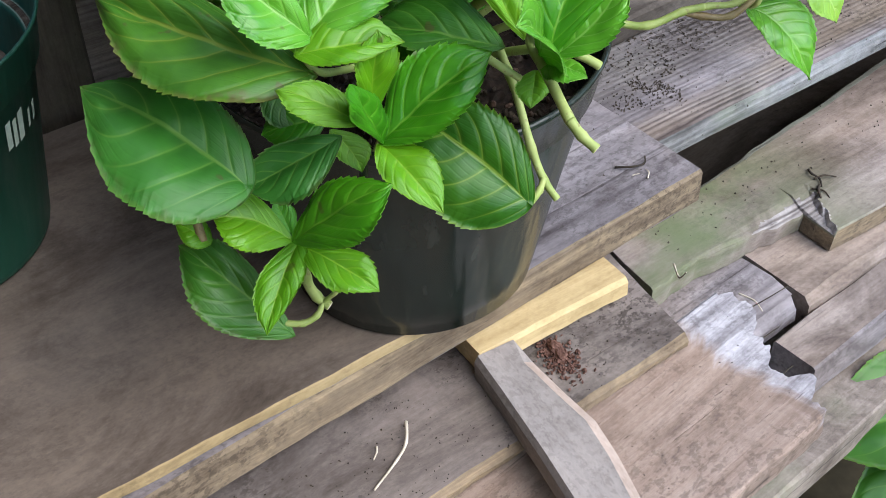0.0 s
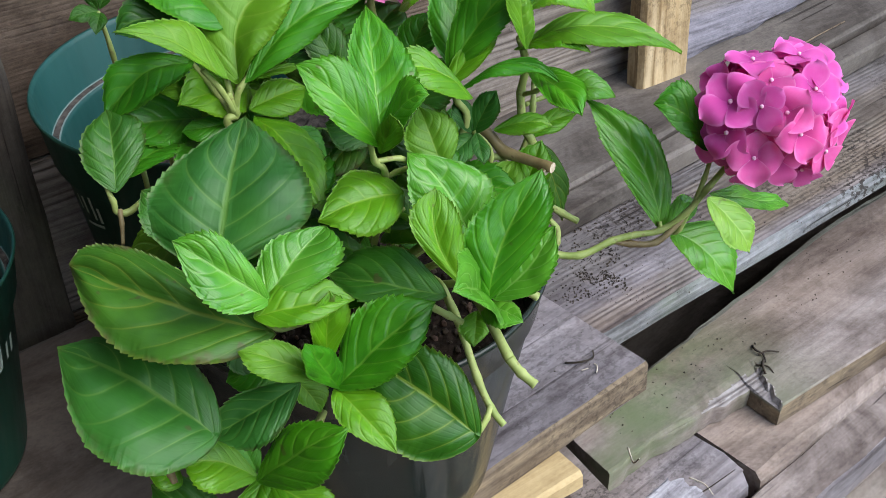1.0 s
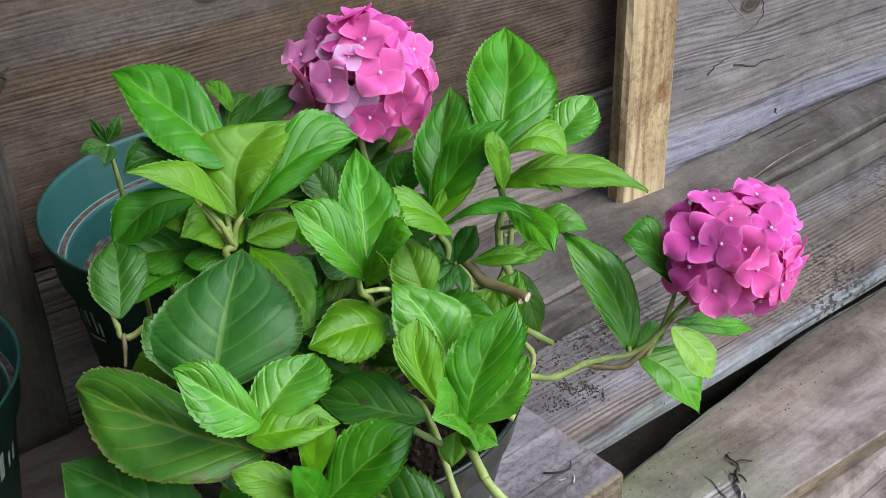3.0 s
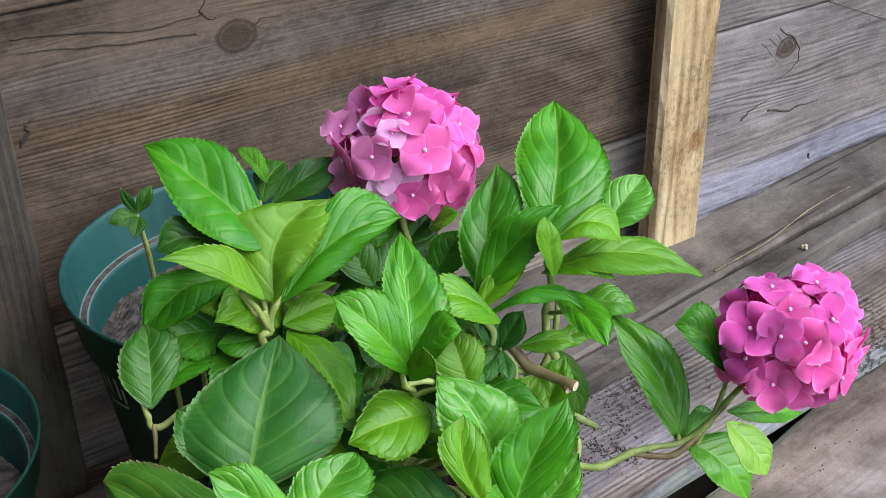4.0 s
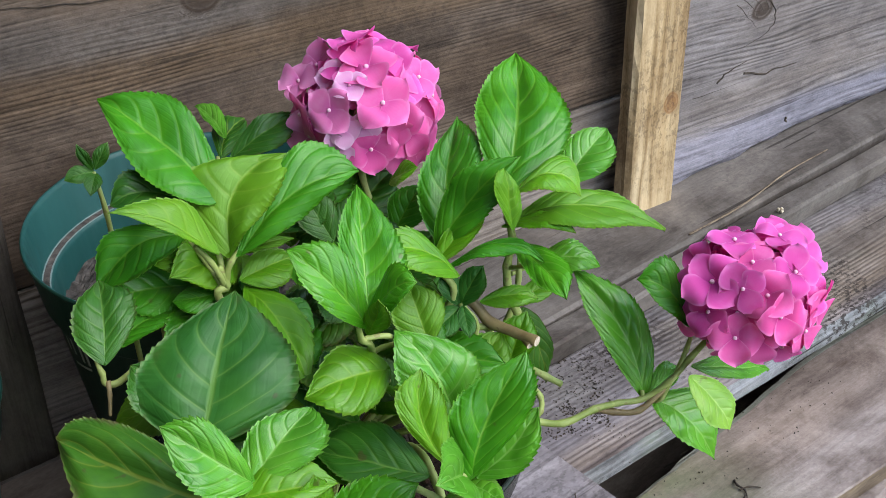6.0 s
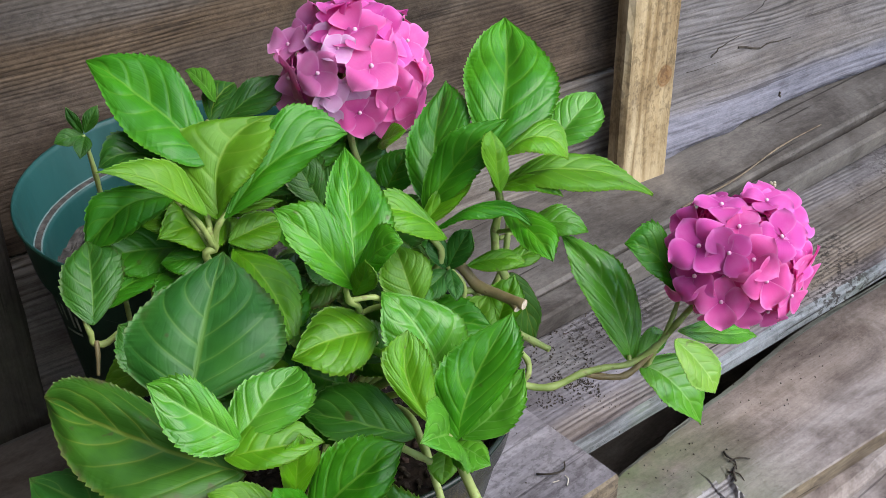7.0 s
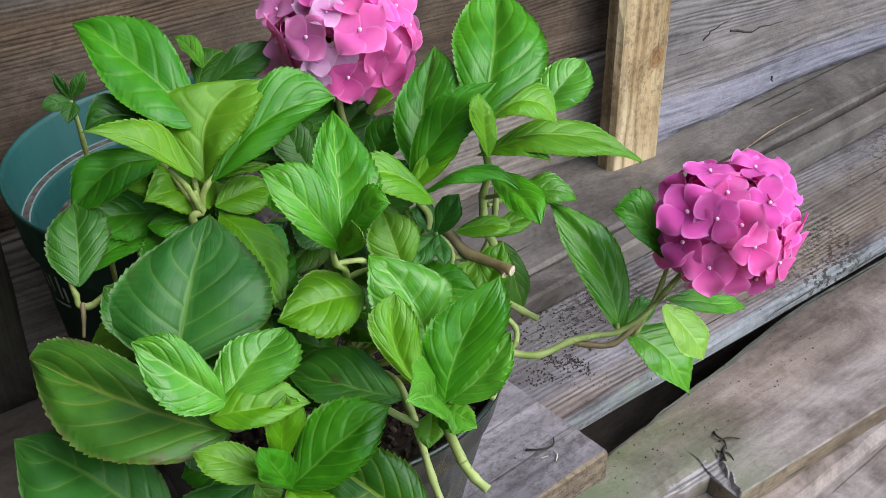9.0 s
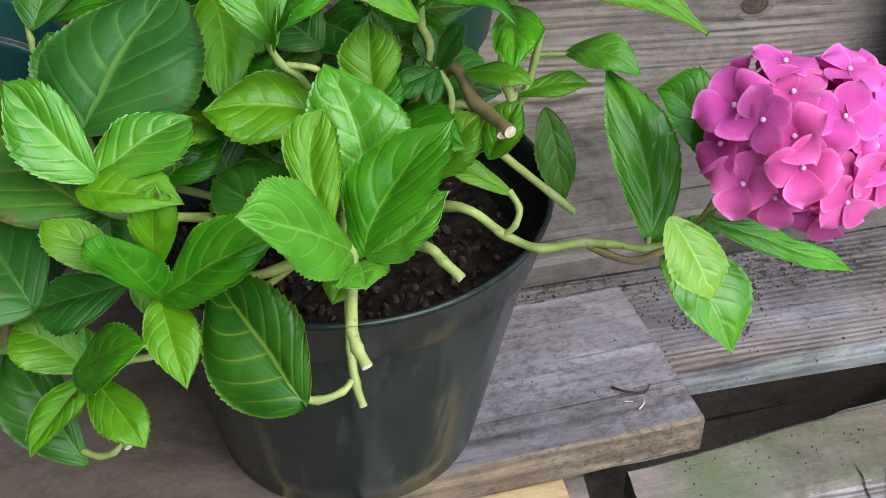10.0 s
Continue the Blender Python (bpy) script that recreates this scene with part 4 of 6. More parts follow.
def leaf(foot, mid, tip, left, right, peak, kind, parent=None, label="", blunt=1.9):
    """A leaf from its foot to its tip: mid lies on the midrib, left and right on the rim where it is widest; blunt: how full it is towards the tip."""
    foot, mid, tip, left, right = (Vector(p) for p in (foot, mid, tip, left, right))
    LEAVES.append(kind)
    bm = leaf_mesh(mid - foot, tip - foot, left - foot, right - foot, peak, len(LEAVES) * 13 + 5, QUILT.get(kind, 0.015), blunt)
    ob = part("leaf", bm, LEAF[kind], parent or plant, label)
    ob.matrix_world = Matrix.Translation(foot)
    return ob


def stem(points, r0, r1, kind, parent=None, cut=False):
    """A stem along the points; cut: it ends in a pale pruned face."""
    bm = bmesh.new()
    tube(bm, points, r0, r1)
    if cut:
        bm.faces.ensure_lookup_table()
        bm.faces[-1].material_index = 1
        bmesh.ops.inset_region(bm, faces=[bm.faces[-1]], thickness=r1 * 0.25, depth=0.0)
    ob = part("stem", bm, [MAT[kind], MAT["cut"]], parent or plant, smooth=True)
    ob.matrix_parent_inverse = (parent or plant).matrix_world.inverted()
    return ob

leaf((0.7877, 0.7781, 0.3961), (0.8066, 0.7988, 0.4290), (0.8450, 0.7995, 0.4409), (0.7842, 0.8189, 0.4378), (0.8172, 0.7737, 0.4248), 0.62, "lime")
leaf((0.7938, 0.7747, 0.3956), (0.8346, 0.7789, 0.4224), (0.8802, 0.7743, 0.4278), (0.8469, 0.7981, 0.4434), (0.8374, 0.7606, 0.4193), 0.45, "mid")
leaf((0.7748, 0.7707, 0.4046), (0.7480, 0.7744, 0.4345), (0.7187, 0.7797, 0.4492), (0.7499, 0.7674, 0.4287), (0.7673, 0.7873, 0.4344), 0.40, "lime")
leaf((0.7676, 0.8070, 0.4014), (0.7368, 0.8133, 0.3984), (0.7091, 0.8111, 0.3772), (0.7398, 0.7888, 0.3975), (0.7275, 0.8290, 0.4056), 0.55, "mid")
leaf((0.7730, 0.7941, 0.3780), (0.7596, 0.8021, 0.3883), (0.7412, 0.8118, 0.3909), (0.7530, 0.7937, 0.3858), (0.7647, 0.8099, 0.3926), 0.45, "lime")
leaf((0.7944, 0.7808, 0.3718), (0.8150, 0.7830, 0.3733), (0.8359, 0.7869, 0.3715), (0.8139, 0.7939, 0.3803), (0.8148, 0.7665, 0.3664), 0.45, "fresh")
leaf((0.7930, 0.8039, 0.4255), (0.7730, 0.8420, 0.4538), (0.7520, 0.8850, 0.4706), (0.7547, 0.8142, 0.4412), (0.7960, 0.8550, 0.4682), 0.50, "mid")
leaf((0.7851, 0.8089, 0.4098), (0.7574, 0.8237, 0.4282), (0.7325, 0.8298, 0.4231), (0.7522, 0.8089, 0.4222), (0.7567, 0.8358, 0.4391), 0.50, "dark", blunt=2.6)
leaf((0.8308, 0.8843, 0.4038), (0.8440, 0.9041, 0.4077), (0.8687, 0.9267, 0.4060), (0.8412, 0.9200, 0.4111), (0.8534, 0.8982, 0.4064), 0.45, "veined", blunt=2.6)
leaf((0.8306, 0.8628, 0.4129), (0.8516, 0.8590, 0.4254), (0.8789, 0.8578, 0.4359), (0.8516, 0.8676, 0.4331), (0.8579, 0.8414, 0.4239), 0.45, "dark")
leaf((0.7978, 0.7805, 0.3929), (0.8131, 0.7781, 0.3945), (0.8315, 0.7766, 0.3925), (0.8129, 0.7813, 0.3963), (0.8139, 0.7721, 0.3934), 0.45, "lime")
leaf((0.6961, 0.7706, 0.3549), (0.7044, 0.7886, 0.3710), (0.7125, 0.8133, 0.3849), (0.6852, 0.7920, 0.3722), (0.7247, 0.7850, 0.3744), 0.50, "dark", blunt=2.6)
leaf((0.7054, 0.7852, 0.3523), (0.7358, 0.7965, 0.3557), (0.7622, 0.8041, 0.3500), (0.7379, 0.8163, 0.3614), (0.7330, 0.7826, 0.3544), 0.45, "mid")
leaf((0.7789, 0.7832, 0.3660), (0.7638, 0.7860, 0.3661), (0.7500, 0.7918, 0.3657), (0.7593, 0.7753, 0.3626), (0.7657, 0.7934, 0.3700), 0.45, "mid")
leaf((0.7251, 0.6983, 0.3284), (0.7480, 0.7219, 0.3579), (0.7795, 0.7579, 0.3830), (0.6999, 0.7408, 0.3531), (0.7859, 0.6902, 0.3495), 0.33, "blue", blunt=1.9)
leaf((0.7952, 0.7759, 0.3654), (0.8012, 0.7422, 0.3558), (0.8008, 0.7055, 0.3316), (0.8191, 0.7439, 0.3571), (0.7827, 0.7337, 0.3554), 0.50, "fresh")
leaf((0.8595, 0.7528, 0.3413), (0.8409, 0.7480, 0.3406), (0.8198, 0.7391, 0.3320), (0.8424, 0.7327, 0.3353), (0.8385, 0.7582, 0.3448), 0.45, "aged")
leaf((0.8840, 0.7100, 0.3380), (0.8823, 0.7195, 0.3559), (0.8830, 0.7350, 0.3690), (0.8685, 0.7213, 0.3540), (0.8952, 0.7152, 0.3598), 0.46, "aged")
leaf((0.7348, 0.6520, 0.3285), (0.7161, 0.6605, 0.3505), (0.6958, 0.6751, 0.3723), (0.7005, 0.6463, 0.3427), (0.7223, 0.6669, 0.3683), 0.50, "glossy")
leaf((0.7331, 0.6537, 0.3255), (0.7604, 0.6614, 0.3412), (0.7839, 0.6694, 0.3490), (0.7478, 0.6741, 0.3462), (0.7772, 0.6424, 0.3402), 0.50, "glossy")
leaf((0.7269, 0.6489, 0.3221), (0.7510, 0.6383, 0.3251), (0.7783, 0.6299, 0.3230), (0.7562, 0.6560, 0.3351), (0.7406, 0.6269, 0.3232), 0.48, "fresh")
leaf((0.7298, 0.6476, 0.3111), (0.6914, 0.6892, 0.3209), (0.6538, 0.7505, 0.3297), (0.6642, 0.6615, 0.3125), (0.6925, 0.7293, 0.3350), 0.48, "aged", blunt=2.6)
leaf((0.6883, 0.6518, 0.2507), (0.6642, 0.6868, 0.2749), (0.6316, 0.7336, 0.2888), (0.6300, 0.6499, 0.2594), (0.6908, 0.6972, 0.2825), 0.48, "blue", blunt=2.6)
leaf((0.7425, 0.6164, 0.2928), (0.7265, 0.6247, 0.3064), (0.7074, 0.6361, 0.3154), (0.7133, 0.6175, 0.3054), (0.7349, 0.6320, 0.3114), 0.48, "lime")
leaf((0.7614, 0.6275, 0.2673), (0.7882, 0.6219, 0.2895), (0.8235, 0.6177, 0.3079), (0.7885, 0.6444, 0.3020), (0.7875, 0.5986, 0.2854), 0.46, "bright")
leaf((0.7588, 0.6362, 0.2786), (0.7606, 0.6336, 0.3050), (0.7656, 0.6332, 0.3310), (0.7499, 0.6319, 0.3177), (0.7744, 0.6304, 0.3130), 0.55, "fresh")
leaf((0.7597, 0.6261, 0.2649), (0.7645, 0.6041, 0.2578), (0.7709, 0.5809, 0.2446), (0.7795, 0.6052, 0.2628), (0.7505, 0.6052, 0.2576), 0.52, "fresh")
leaf((0.7413, 0.6436, 0.2661), (0.7123, 0.6468, 0.2567), (0.6872, 0.6554, 0.2461), (0.7102, 0.6255, 0.2501), (0.7119, 0.6611, 0.2623), 0.46, "blue")
leaf((0.7444, 0.6573, 0.2609), (0.7503, 0.6474, 0.2514), (0.7533, 0.6406, 0.2393), (0.7621, 0.6481, 0.2518), (0.7414, 0.6475, 0.2519), 0.50, "fresh")
leaf((0.7608, 0.6265, 0.2666), (0.7485, 0.6194, 0.2938), (0.7408, 0.6148, 0.3187), (0.7308, 0.6020, 0.3136), (0.7654, 0.6315, 0.2849), 0.50, "mid")
leaf((0.8273, 0.5854, 0.2243), (0.8086, 0.6086, 0.2486), (0.7846, 0.6428, 0.2692), (0.7841, 0.6010, 0.2182), (0.8270, 0.6085, 0.2676), 0.45, "veined", blunt=2.6)
leaf((0.7091, 0.6513, 0.2015), (0.6907, 0.6580, 0.2199), (0.6714, 0.6631, 0.2263), (0.6765, 0.6427, 0.2154), (0.6942, 0.6719, 0.2312), 0.50, "fresh")
leaf((0.7068, 0.6363, 0.2142), (0.7273, 0.6186, 0.2394), (0.7511, 0.6024, 0.2593), (0.7287, 0.6371, 0.2443), (0.7240, 0.5895, 0.2400), 0.48, "bright")
leaf((0.7132, 0.6463, 0.1987), (0.7268, 0.6247, 0.1939), (0.7411, 0.6045, 0.1832), (0.7409, 0.6249, 0.1968), (0.7147, 0.6153, 0.1902), 0.48, "fresh")
leaf((0.7127, 0.6482, 0.2002), (0.6922, 0.6329, 0.1876), (0.6755, 0.6187, 0.1700), (0.7056, 0.6280, 0.1920), (0.6808, 0.6404, 0.1894), 0.48, "fresh")
leaf((0.6982, 0.6434, 0.1379), (0.6785, 0.6661, 0.1655), (0.6565, 0.6965, 0.1876), (0.6532, 0.6567, 0.1578), (0.6854, 0.6804, 0.1823), 0.46, "dark")
leaf((0.6677, 0.6682, 0.2063), (0.6606, 0.6745, 0.2132), (0.6538, 0.6821, 0.2179), (0.6550, 0.6676, 0.2095), (0.6689, 0.6796, 0.2152), 0.50, "fresh")
leaf((0.7120, 0.6560, 0.2010), (0.7104, 0.6605, 0.2110), (0.7090, 0.6670, 0.2200), (0.7025, 0.6595, 0.2104), (0.7183, 0.6599, 0.2127), 0.46, "mid")
leaf((0.8655, 0.6224, 0.2883), (0.8790, 0.6268, 0.3208), (0.9115, 0.6316, 0.3583), (0.8607, 0.6401, 0.3289), (0.9021, 0.6121, 0.3316), 0.46, "bright")
leaf((0.8493, 0.6264, 0.3038), (0.8414, 0.6415, 0.3310), (0.8501, 0.6534, 0.3572), (0.8280, 0.6473, 0.3413), (0.8570, 0.6390, 0.3401), 0.50, "fresh")
leaf((0.8682, 0.6190, 0.2894), (0.8874, 0.6113, 0.3081), (0.9071, 0.6130, 0.3295), (0.8854, 0.6288, 0.3141), (0.8891, 0.5952, 0.3061), 0.48, "glossy")
leaf((0.8605, 0.6275, 0.2850), (0.8362, 0.5920, 0.3270), (0.8077, 0.5680, 0.3548), (0.8391, 0.5693, 0.3154), (0.8316, 0.5949, 0.3553), 0.48, "glossy")
leaf((0.8625, 0.6257, 0.2808), (0.8626, 0.6038, 0.2909), (0.8627, 0.5842, 0.2967), (0.8779, 0.6170, 0.2839), (0.8453, 0.5907, 0.2965), 0.52, "glossy")
leaf((0.8592, 0.6272, 0.2758), (0.8525, 0.6194, 0.2702), (0.8472, 0.6135, 0.2635), (0.8630, 0.6167, 0.2703), (0.8441, 0.6249, 0.2724), 0.52, "fresh")
leaf((0.8725, 0.6461, 0.3021), (0.8658, 0.6661, 0.3406), (0.8535, 0.6894, 0.3630), (0.8427, 0.6635, 0.3386), (0.8948, 0.6615, 0.3413), 0.55, "glossy")
leaf((0.8458, 0.6889, 0.3352), (0.8184, 0.6884, 0.3416), (0.7885, 0.6881, 0.3406), (0.8152, 0.6634, 0.3331), (0.8269, 0.7092, 0.3504), 0.45, "fresh")
leaf((0.8328, 0.6249, 0.3035), (0.8115, 0.6497, 0.3044), (0.7887, 0.6856, 0.3011), (0.7972, 0.6392, 0.3015), (0.8259, 0.6743, 0.3145), 0.46, "dark")
leaf((0.8333, 0.6846, 0.3906), (0.8461, 0.7119, 0.4132), (0.8648, 0.7489, 0.4349), (0.8327, 0.7165, 0.4165), (0.8652, 0.6914, 0.4078), 0.40, "bright")
leaf((0.8288, 0.6808, 0.3823), (0.8142, 0.6927, 0.4104), (0.7962, 0.7101, 0.4320), (0.8016, 0.6864, 0.4069), (0.8277, 0.6998, 0.4243), 0.46, "bright")
leaf((0.8308, 0.6824, 0.3855), (0.8412, 0.6689, 0.4096), (0.8503, 0.6582, 0.4174), (0.8469, 0.6772, 0.4203), (0.8356, 0.6604, 0.4024), 0.50, "bright")
leaf((0.8284, 0.6780, 0.3776), (0.8307, 0.6711, 0.3919), (0.8311, 0.6688, 0.4066), (0.8286, 0.6822, 0.3882), (0.8297, 0.6521, 0.4008), 0.50, "lime")
leaf((0.9033, 0.6954, 0.3813), (0.8829, 0.7017, 0.4035), (0.8569, 0.7075, 0.4107), (0.8689, 0.6888, 0.4022), (0.8819, 0.7123, 0.4148), 0.46, "fresh")
leaf((0.9098, 0.7178, 0.3899), (0.9278, 0.7439, 0.4186), (0.9568, 0.7743, 0.4444), (0.9093, 0.7504, 0.4158), (0.9480, 0.7329, 0.4302), 0.46, "mid")
leaf((0.9045, 0.7163, 0.3908), (0.9237, 0.7079, 0.4245), (0.9521, 0.6970, 0.4504), (0.9158, 0.7198, 0.4338), (0.9264, 0.6934, 0.4199), 0.46, "mid")
leaf((0.8953, 0.7092, 0.3835), (0.9126, 0.7074, 0.4007), (0.9311, 0.7052, 0.4103), (0.9076, 0.7139, 0.4035), (0.9157, 0.6967, 0.4016), 0.46, "fresh")
leaf((0.9499, 0.7081, 0.4224), (0.9826, 0.7422, 0.4479), (1.0153, 0.7899, 0.4709), (0.9639, 0.7632, 0.4532), (1.0066, 0.7155, 0.4474), 0.46, "bright")
leaf((0.9484, 0.6963, 0.4257), (0.9746, 0.6915, 0.4339), (0.9888, 0.6799, 0.4183), (0.9899, 0.7008, 0.4381), (0.9584, 0.6783, 0.4338), 0.50, "fresh")
leaf((0.9990, 0.7123, 0.4098), (1.0207, 0.7152, 0.4237), (1.0421, 0.7207, 0.4335), (1.0145, 0.7283, 0.4302), (1.0271, 0.6971, 0.4210), 0.48, "glossy")
leaf((0.9613, 0.7038, 0.3999), (1.0021, 0.6885, 0.4025), (1.0512, 0.6653, 0.3796), (1.0104, 0.7060, 0.4055), (0.9795, 0.6686, 0.4045), 0.42, "lime")
leaf((0.9491, 0.7081, 0.3944), (0.9669, 0.6896, 0.4046), (0.9782, 0.6712, 0.3991), (0.9704, 0.6908, 0.4071), (0.9587, 0.6836, 0.4028), 0.52, "fresh")
leaf((0.9391, 0.6858, 0.4086), (0.9376, 0.6888, 0.4310), (0.9384, 0.6935, 0.4475), (0.9249, 0.6863, 0.4433), (0.9471, 0.6875, 0.4269), 0.58, "lime")
leaf((0.9014, 0.7035, 0.3816), (0.9287, 0.6895, 0.3989), (0.9505, 0.6664, 0.3893), (0.9330, 0.6881, 0.4013), (0.9216, 0.6806, 0.3976), 0.46, "mid")
leaf((0.9521, 0.6984, 0.3836), (0.9477, 0.6639, 0.3866), (0.9425, 0.6342, 0.3844), (0.9624, 0.6611, 0.3910), (0.9365, 0.6618, 0.3852), 0.48, "bright")
leaf((0.9324, 0.7092, 0.3411), (0.9502, 0.7004, 0.3444), (0.9659, 0.6923, 0.3409), (0.9550, 0.7057, 0.3478), (0.9446, 0.6926, 0.3410), 0.48, "fresh")
leaf((0.9151, 0.7116, 0.3439), (0.9119, 0.7158, 0.3554), (0.9100, 0.7218, 0.3662), (0.9038, 0.7169, 0.3562), (0.9182, 0.7157, 0.3601), 0.50, "blue")
leaf((0.9162, 0.7106, 0.3440), (0.9217, 0.7078, 0.3586), (0.9303, 0.7057, 0.3723), (0.9202, 0.7159, 0.3637), (0.9248, 0.6967, 0.3590), 0.50, "blue")
leaf((0.9142, 0.7103, 0.3423), (0.9016, 0.7064, 0.3396), (0.8890, 0.7047, 0.3359), (0.9018, 0.6949, 0.3363), (0.9002, 0.7148, 0.3435), 0.50, "blue")
leaf((0.9160, 0.7077, 0.3439), (0.9120, 0.6980, 0.3393), (0.9087, 0.6894, 0.3330), (0.9168, 0.6932, 0.3392), (0.9073, 0.7016, 0.3401), 0.50, "blue")
leaf((0.9850, 0.7338, 0.2969), (0.9901, 0.7223, 0.2733), (0.9944, 0.7145, 0.2389), (1.0004, 0.7211, 0.2758), (0.9766, 0.7206, 0.2740), 0.52, "aged")
leaf((0.9950, 0.7310, 0.3370), (1.0119, 0.7159, 0.3438), (1.0310, 0.7060, 0.3340), (1.0194, 0.7261, 0.3499), (1.0038, 0.7046, 0.3409), 0.46, "glossy")
leaf((0.9655, 0.7198, 0.3194), (0.9860, 0.7184, 0.3244), (1.0061, 0.7173, 0.3240), (0.9871, 0.7254, 0.3288), (0.9827, 0.7101, 0.3208), 0.45, "fresh")
leaf((0.9530, 0.6820, 0.2770), (0.9330, 0.6841, 0.2906), (0.9100, 0.6900, 0.2960), (0.9308, 0.6765, 0.2890), (0.9357, 0.6909, 0.2939), 0.46, "lime")
leaf((1.0287, 0.6497, 0.2557), (1.0281, 0.6734, 0.2963), (1.0135, 0.7182, 0.3340), (1.0089, 0.6790, 0.3019), (1.0473, 0.6737, 0.3058), 0.48, "glossy")
leaf((1.0510, 0.6321, 0.3194), (1.0406, 0.6470, 0.3428), (1.0253, 0.6610, 0.3503), (1.0317, 0.6396, 0.3358), (1.0501, 0.6561, 0.3598), 0.50, "mid")
leaf((1.0391, 0.6475, 0.2482), (1.0570, 0.6310, 0.2331), (1.0731, 0.6140, 0.1995), (1.0859, 0.6384, 0.2356), (1.0390, 0.6254, 0.2331), 0.55, "glossy")
leaf((1.0185, 0.5962, 0.3121), (1.0290, 0.5809, 0.2957), (1.0350, 0.5720, 0.2779), (1.0446, 0.5848, 0.2973), (1.0126, 0.5753, 0.2959), 0.52, "pale")
leaf((1.0535, 0.6271, 0.2859), (1.0984, 0.6331, 0.2615), (1.1542, 0.6437, 0.2282), (1.1061, 0.6432, 0.2611), (1.0911, 0.6211, 0.2620), 0.50, "glossy")
leaf((0.8730, 0.7950, 0.3710), (0.9005, 0.8045, 0.3848), (0.9290, 0.8170, 0.3930), (0.8897, 0.8215, 0.3952), (0.9104, 0.7849, 0.3790), 0.46, "dark")
leaf((0.8640, 0.7880, 0.3730), (0.8586, 0.7988, 0.3902), (0.8540, 0.8130, 0.4050), (0.8450, 0.7975, 0.3870), (0.8717, 0.7975, 0.3953), 0.46, "dark")
leaf((0.9040, 0.7760, 0.4100), (0.9075, 0.7664, 0.4199), (0.9130, 0.7560, 0.4280), (0.9126, 0.7729, 0.4247), (0.9008, 0.7604, 0.4167), 0.46, "fresh")
leaf((0.8540, 0.7350, 0.3490), (0.8430, 0.7442, 0.3559), (0.8320, 0.7550, 0.3600), (0.8310, 0.7334, 0.3516), (0.8548, 0.7530, 0.3635), 0.46, "dark")
leaf((0.8000, 0.7560, 0.3580), (0.8110, 0.7457, 0.3538), (0.8220, 0.7370, 0.3470), (0.8223, 0.7546, 0.3612), (0.7997, 0.7350, 0.3498), 0.46, "mid")
leaf((0.9020, 0.7690, 0.3760), (0.9128, 0.7697, 0.3906), (0.9260, 0.7720, 0.4030), (0.9060, 0.7817, 0.3953), (0.9174, 0.7560, 0.3881), 0.46, "mid")
leaf((0.8470, 0.7600, 0.3270), (0.8179, 0.7482, 0.3328), (0.7870, 0.7400, 0.3320), (0.8239, 0.7279, 0.3235), (0.8131, 0.7661, 0.3468), 0.46, "aged")
leaf((0.7880, 0.7480, 0.3230), (0.8096, 0.7502, 0.3350), (0.8330, 0.7550, 0.3420), (0.8019, 0.7704, 0.3459), (0.8157, 0.7276, 0.3290), 0.46, "mid")
leaf((0.8440, 0.7280, 0.2600), (0.8234, 0.7262, 0.2826), (0.7990, 0.7290, 0.3010), (0.8148, 0.7060, 0.2737), (0.8349, 0.7429, 0.2949), 0.46, "mid")
leaf((0.7620, 0.7020, 0.2900), (0.7781, 0.7076, 0.3009), (0.7950, 0.7160, 0.3080), (0.7688, 0.7184, 0.3095), (0.7866, 0.6944, 0.2954), 0.46, "mid")
leaf((0.8930, 0.7460, 0.3070), (0.8887, 0.7482, 0.3261), (0.8840, 0.7550, 0.3440), (0.8758, 0.7447, 0.3238), (0.9019, 0.7486, 0.3292), 0.46, "aged")
leaf((0.8700, 0.7150, 0.2700), (0.8841, 0.7211, 0.2878), (0.9000, 0.7310, 0.3020), (0.8713, 0.7310, 0.2948), (0.8954, 0.7083, 0.2836), 0.46, "mid")
leaf((0.7240, 0.7260, 0.3340), (0.7151, 0.7373, 0.3488), (0.7060, 0.7520, 0.3600), (0.6976, 0.7292, 0.3448), (0.7326, 0.7421, 0.3561), 0.46, "dark")
leaf((0.8070, 0.7160, 0.3120), (0.8224, 0.7206, 0.3219), (0.8390, 0.7270, 0.3280), (0.8144, 0.7343, 0.3284), (0.8291, 0.7051, 0.3190), 0.46, "dark")
leaf((0.8230, 0.7970, 0.3330), (0.8131, 0.8014, 0.3472), (0.8020, 0.8090, 0.3590), (0.7999, 0.7893, 0.3421), (0.8277, 0.8101, 0.3550), 0.46, "mid")
leaf((0.8810, 0.6960, 0.3200), (0.8814, 0.7055, 0.3348), (0.8830, 0.7180, 0.3470), (0.8646, 0.7084, 0.3337), (0.8971, 0.6996, 0.3384), 0.46, "mid")
leaf((0.8820, 0.7380, 0.3550), (0.8974, 0.7377, 0.3723), (0.9160, 0.7400, 0.3860), (0.8891, 0.7542, 0.3804), (0.9029, 0.7189, 0.3675), 0.46, "dark")
leaf((0.8360, 0.8070, 0.3810), (0.8590, 0.8112, 0.3907), (0.8830, 0.8180, 0.3950), (0.8527, 0.8267, 0.3998), (0.8646, 0.7936, 0.3856), 0.46, "dark")
leaf((0.8930, 0.7370, 0.2530), (0.8782, 0.7412, 0.2713), (0.8610, 0.7490, 0.2860), (0.8661, 0.7240, 0.2658), (0.8924, 0.7549, 0.2801), 0.46, "mid")
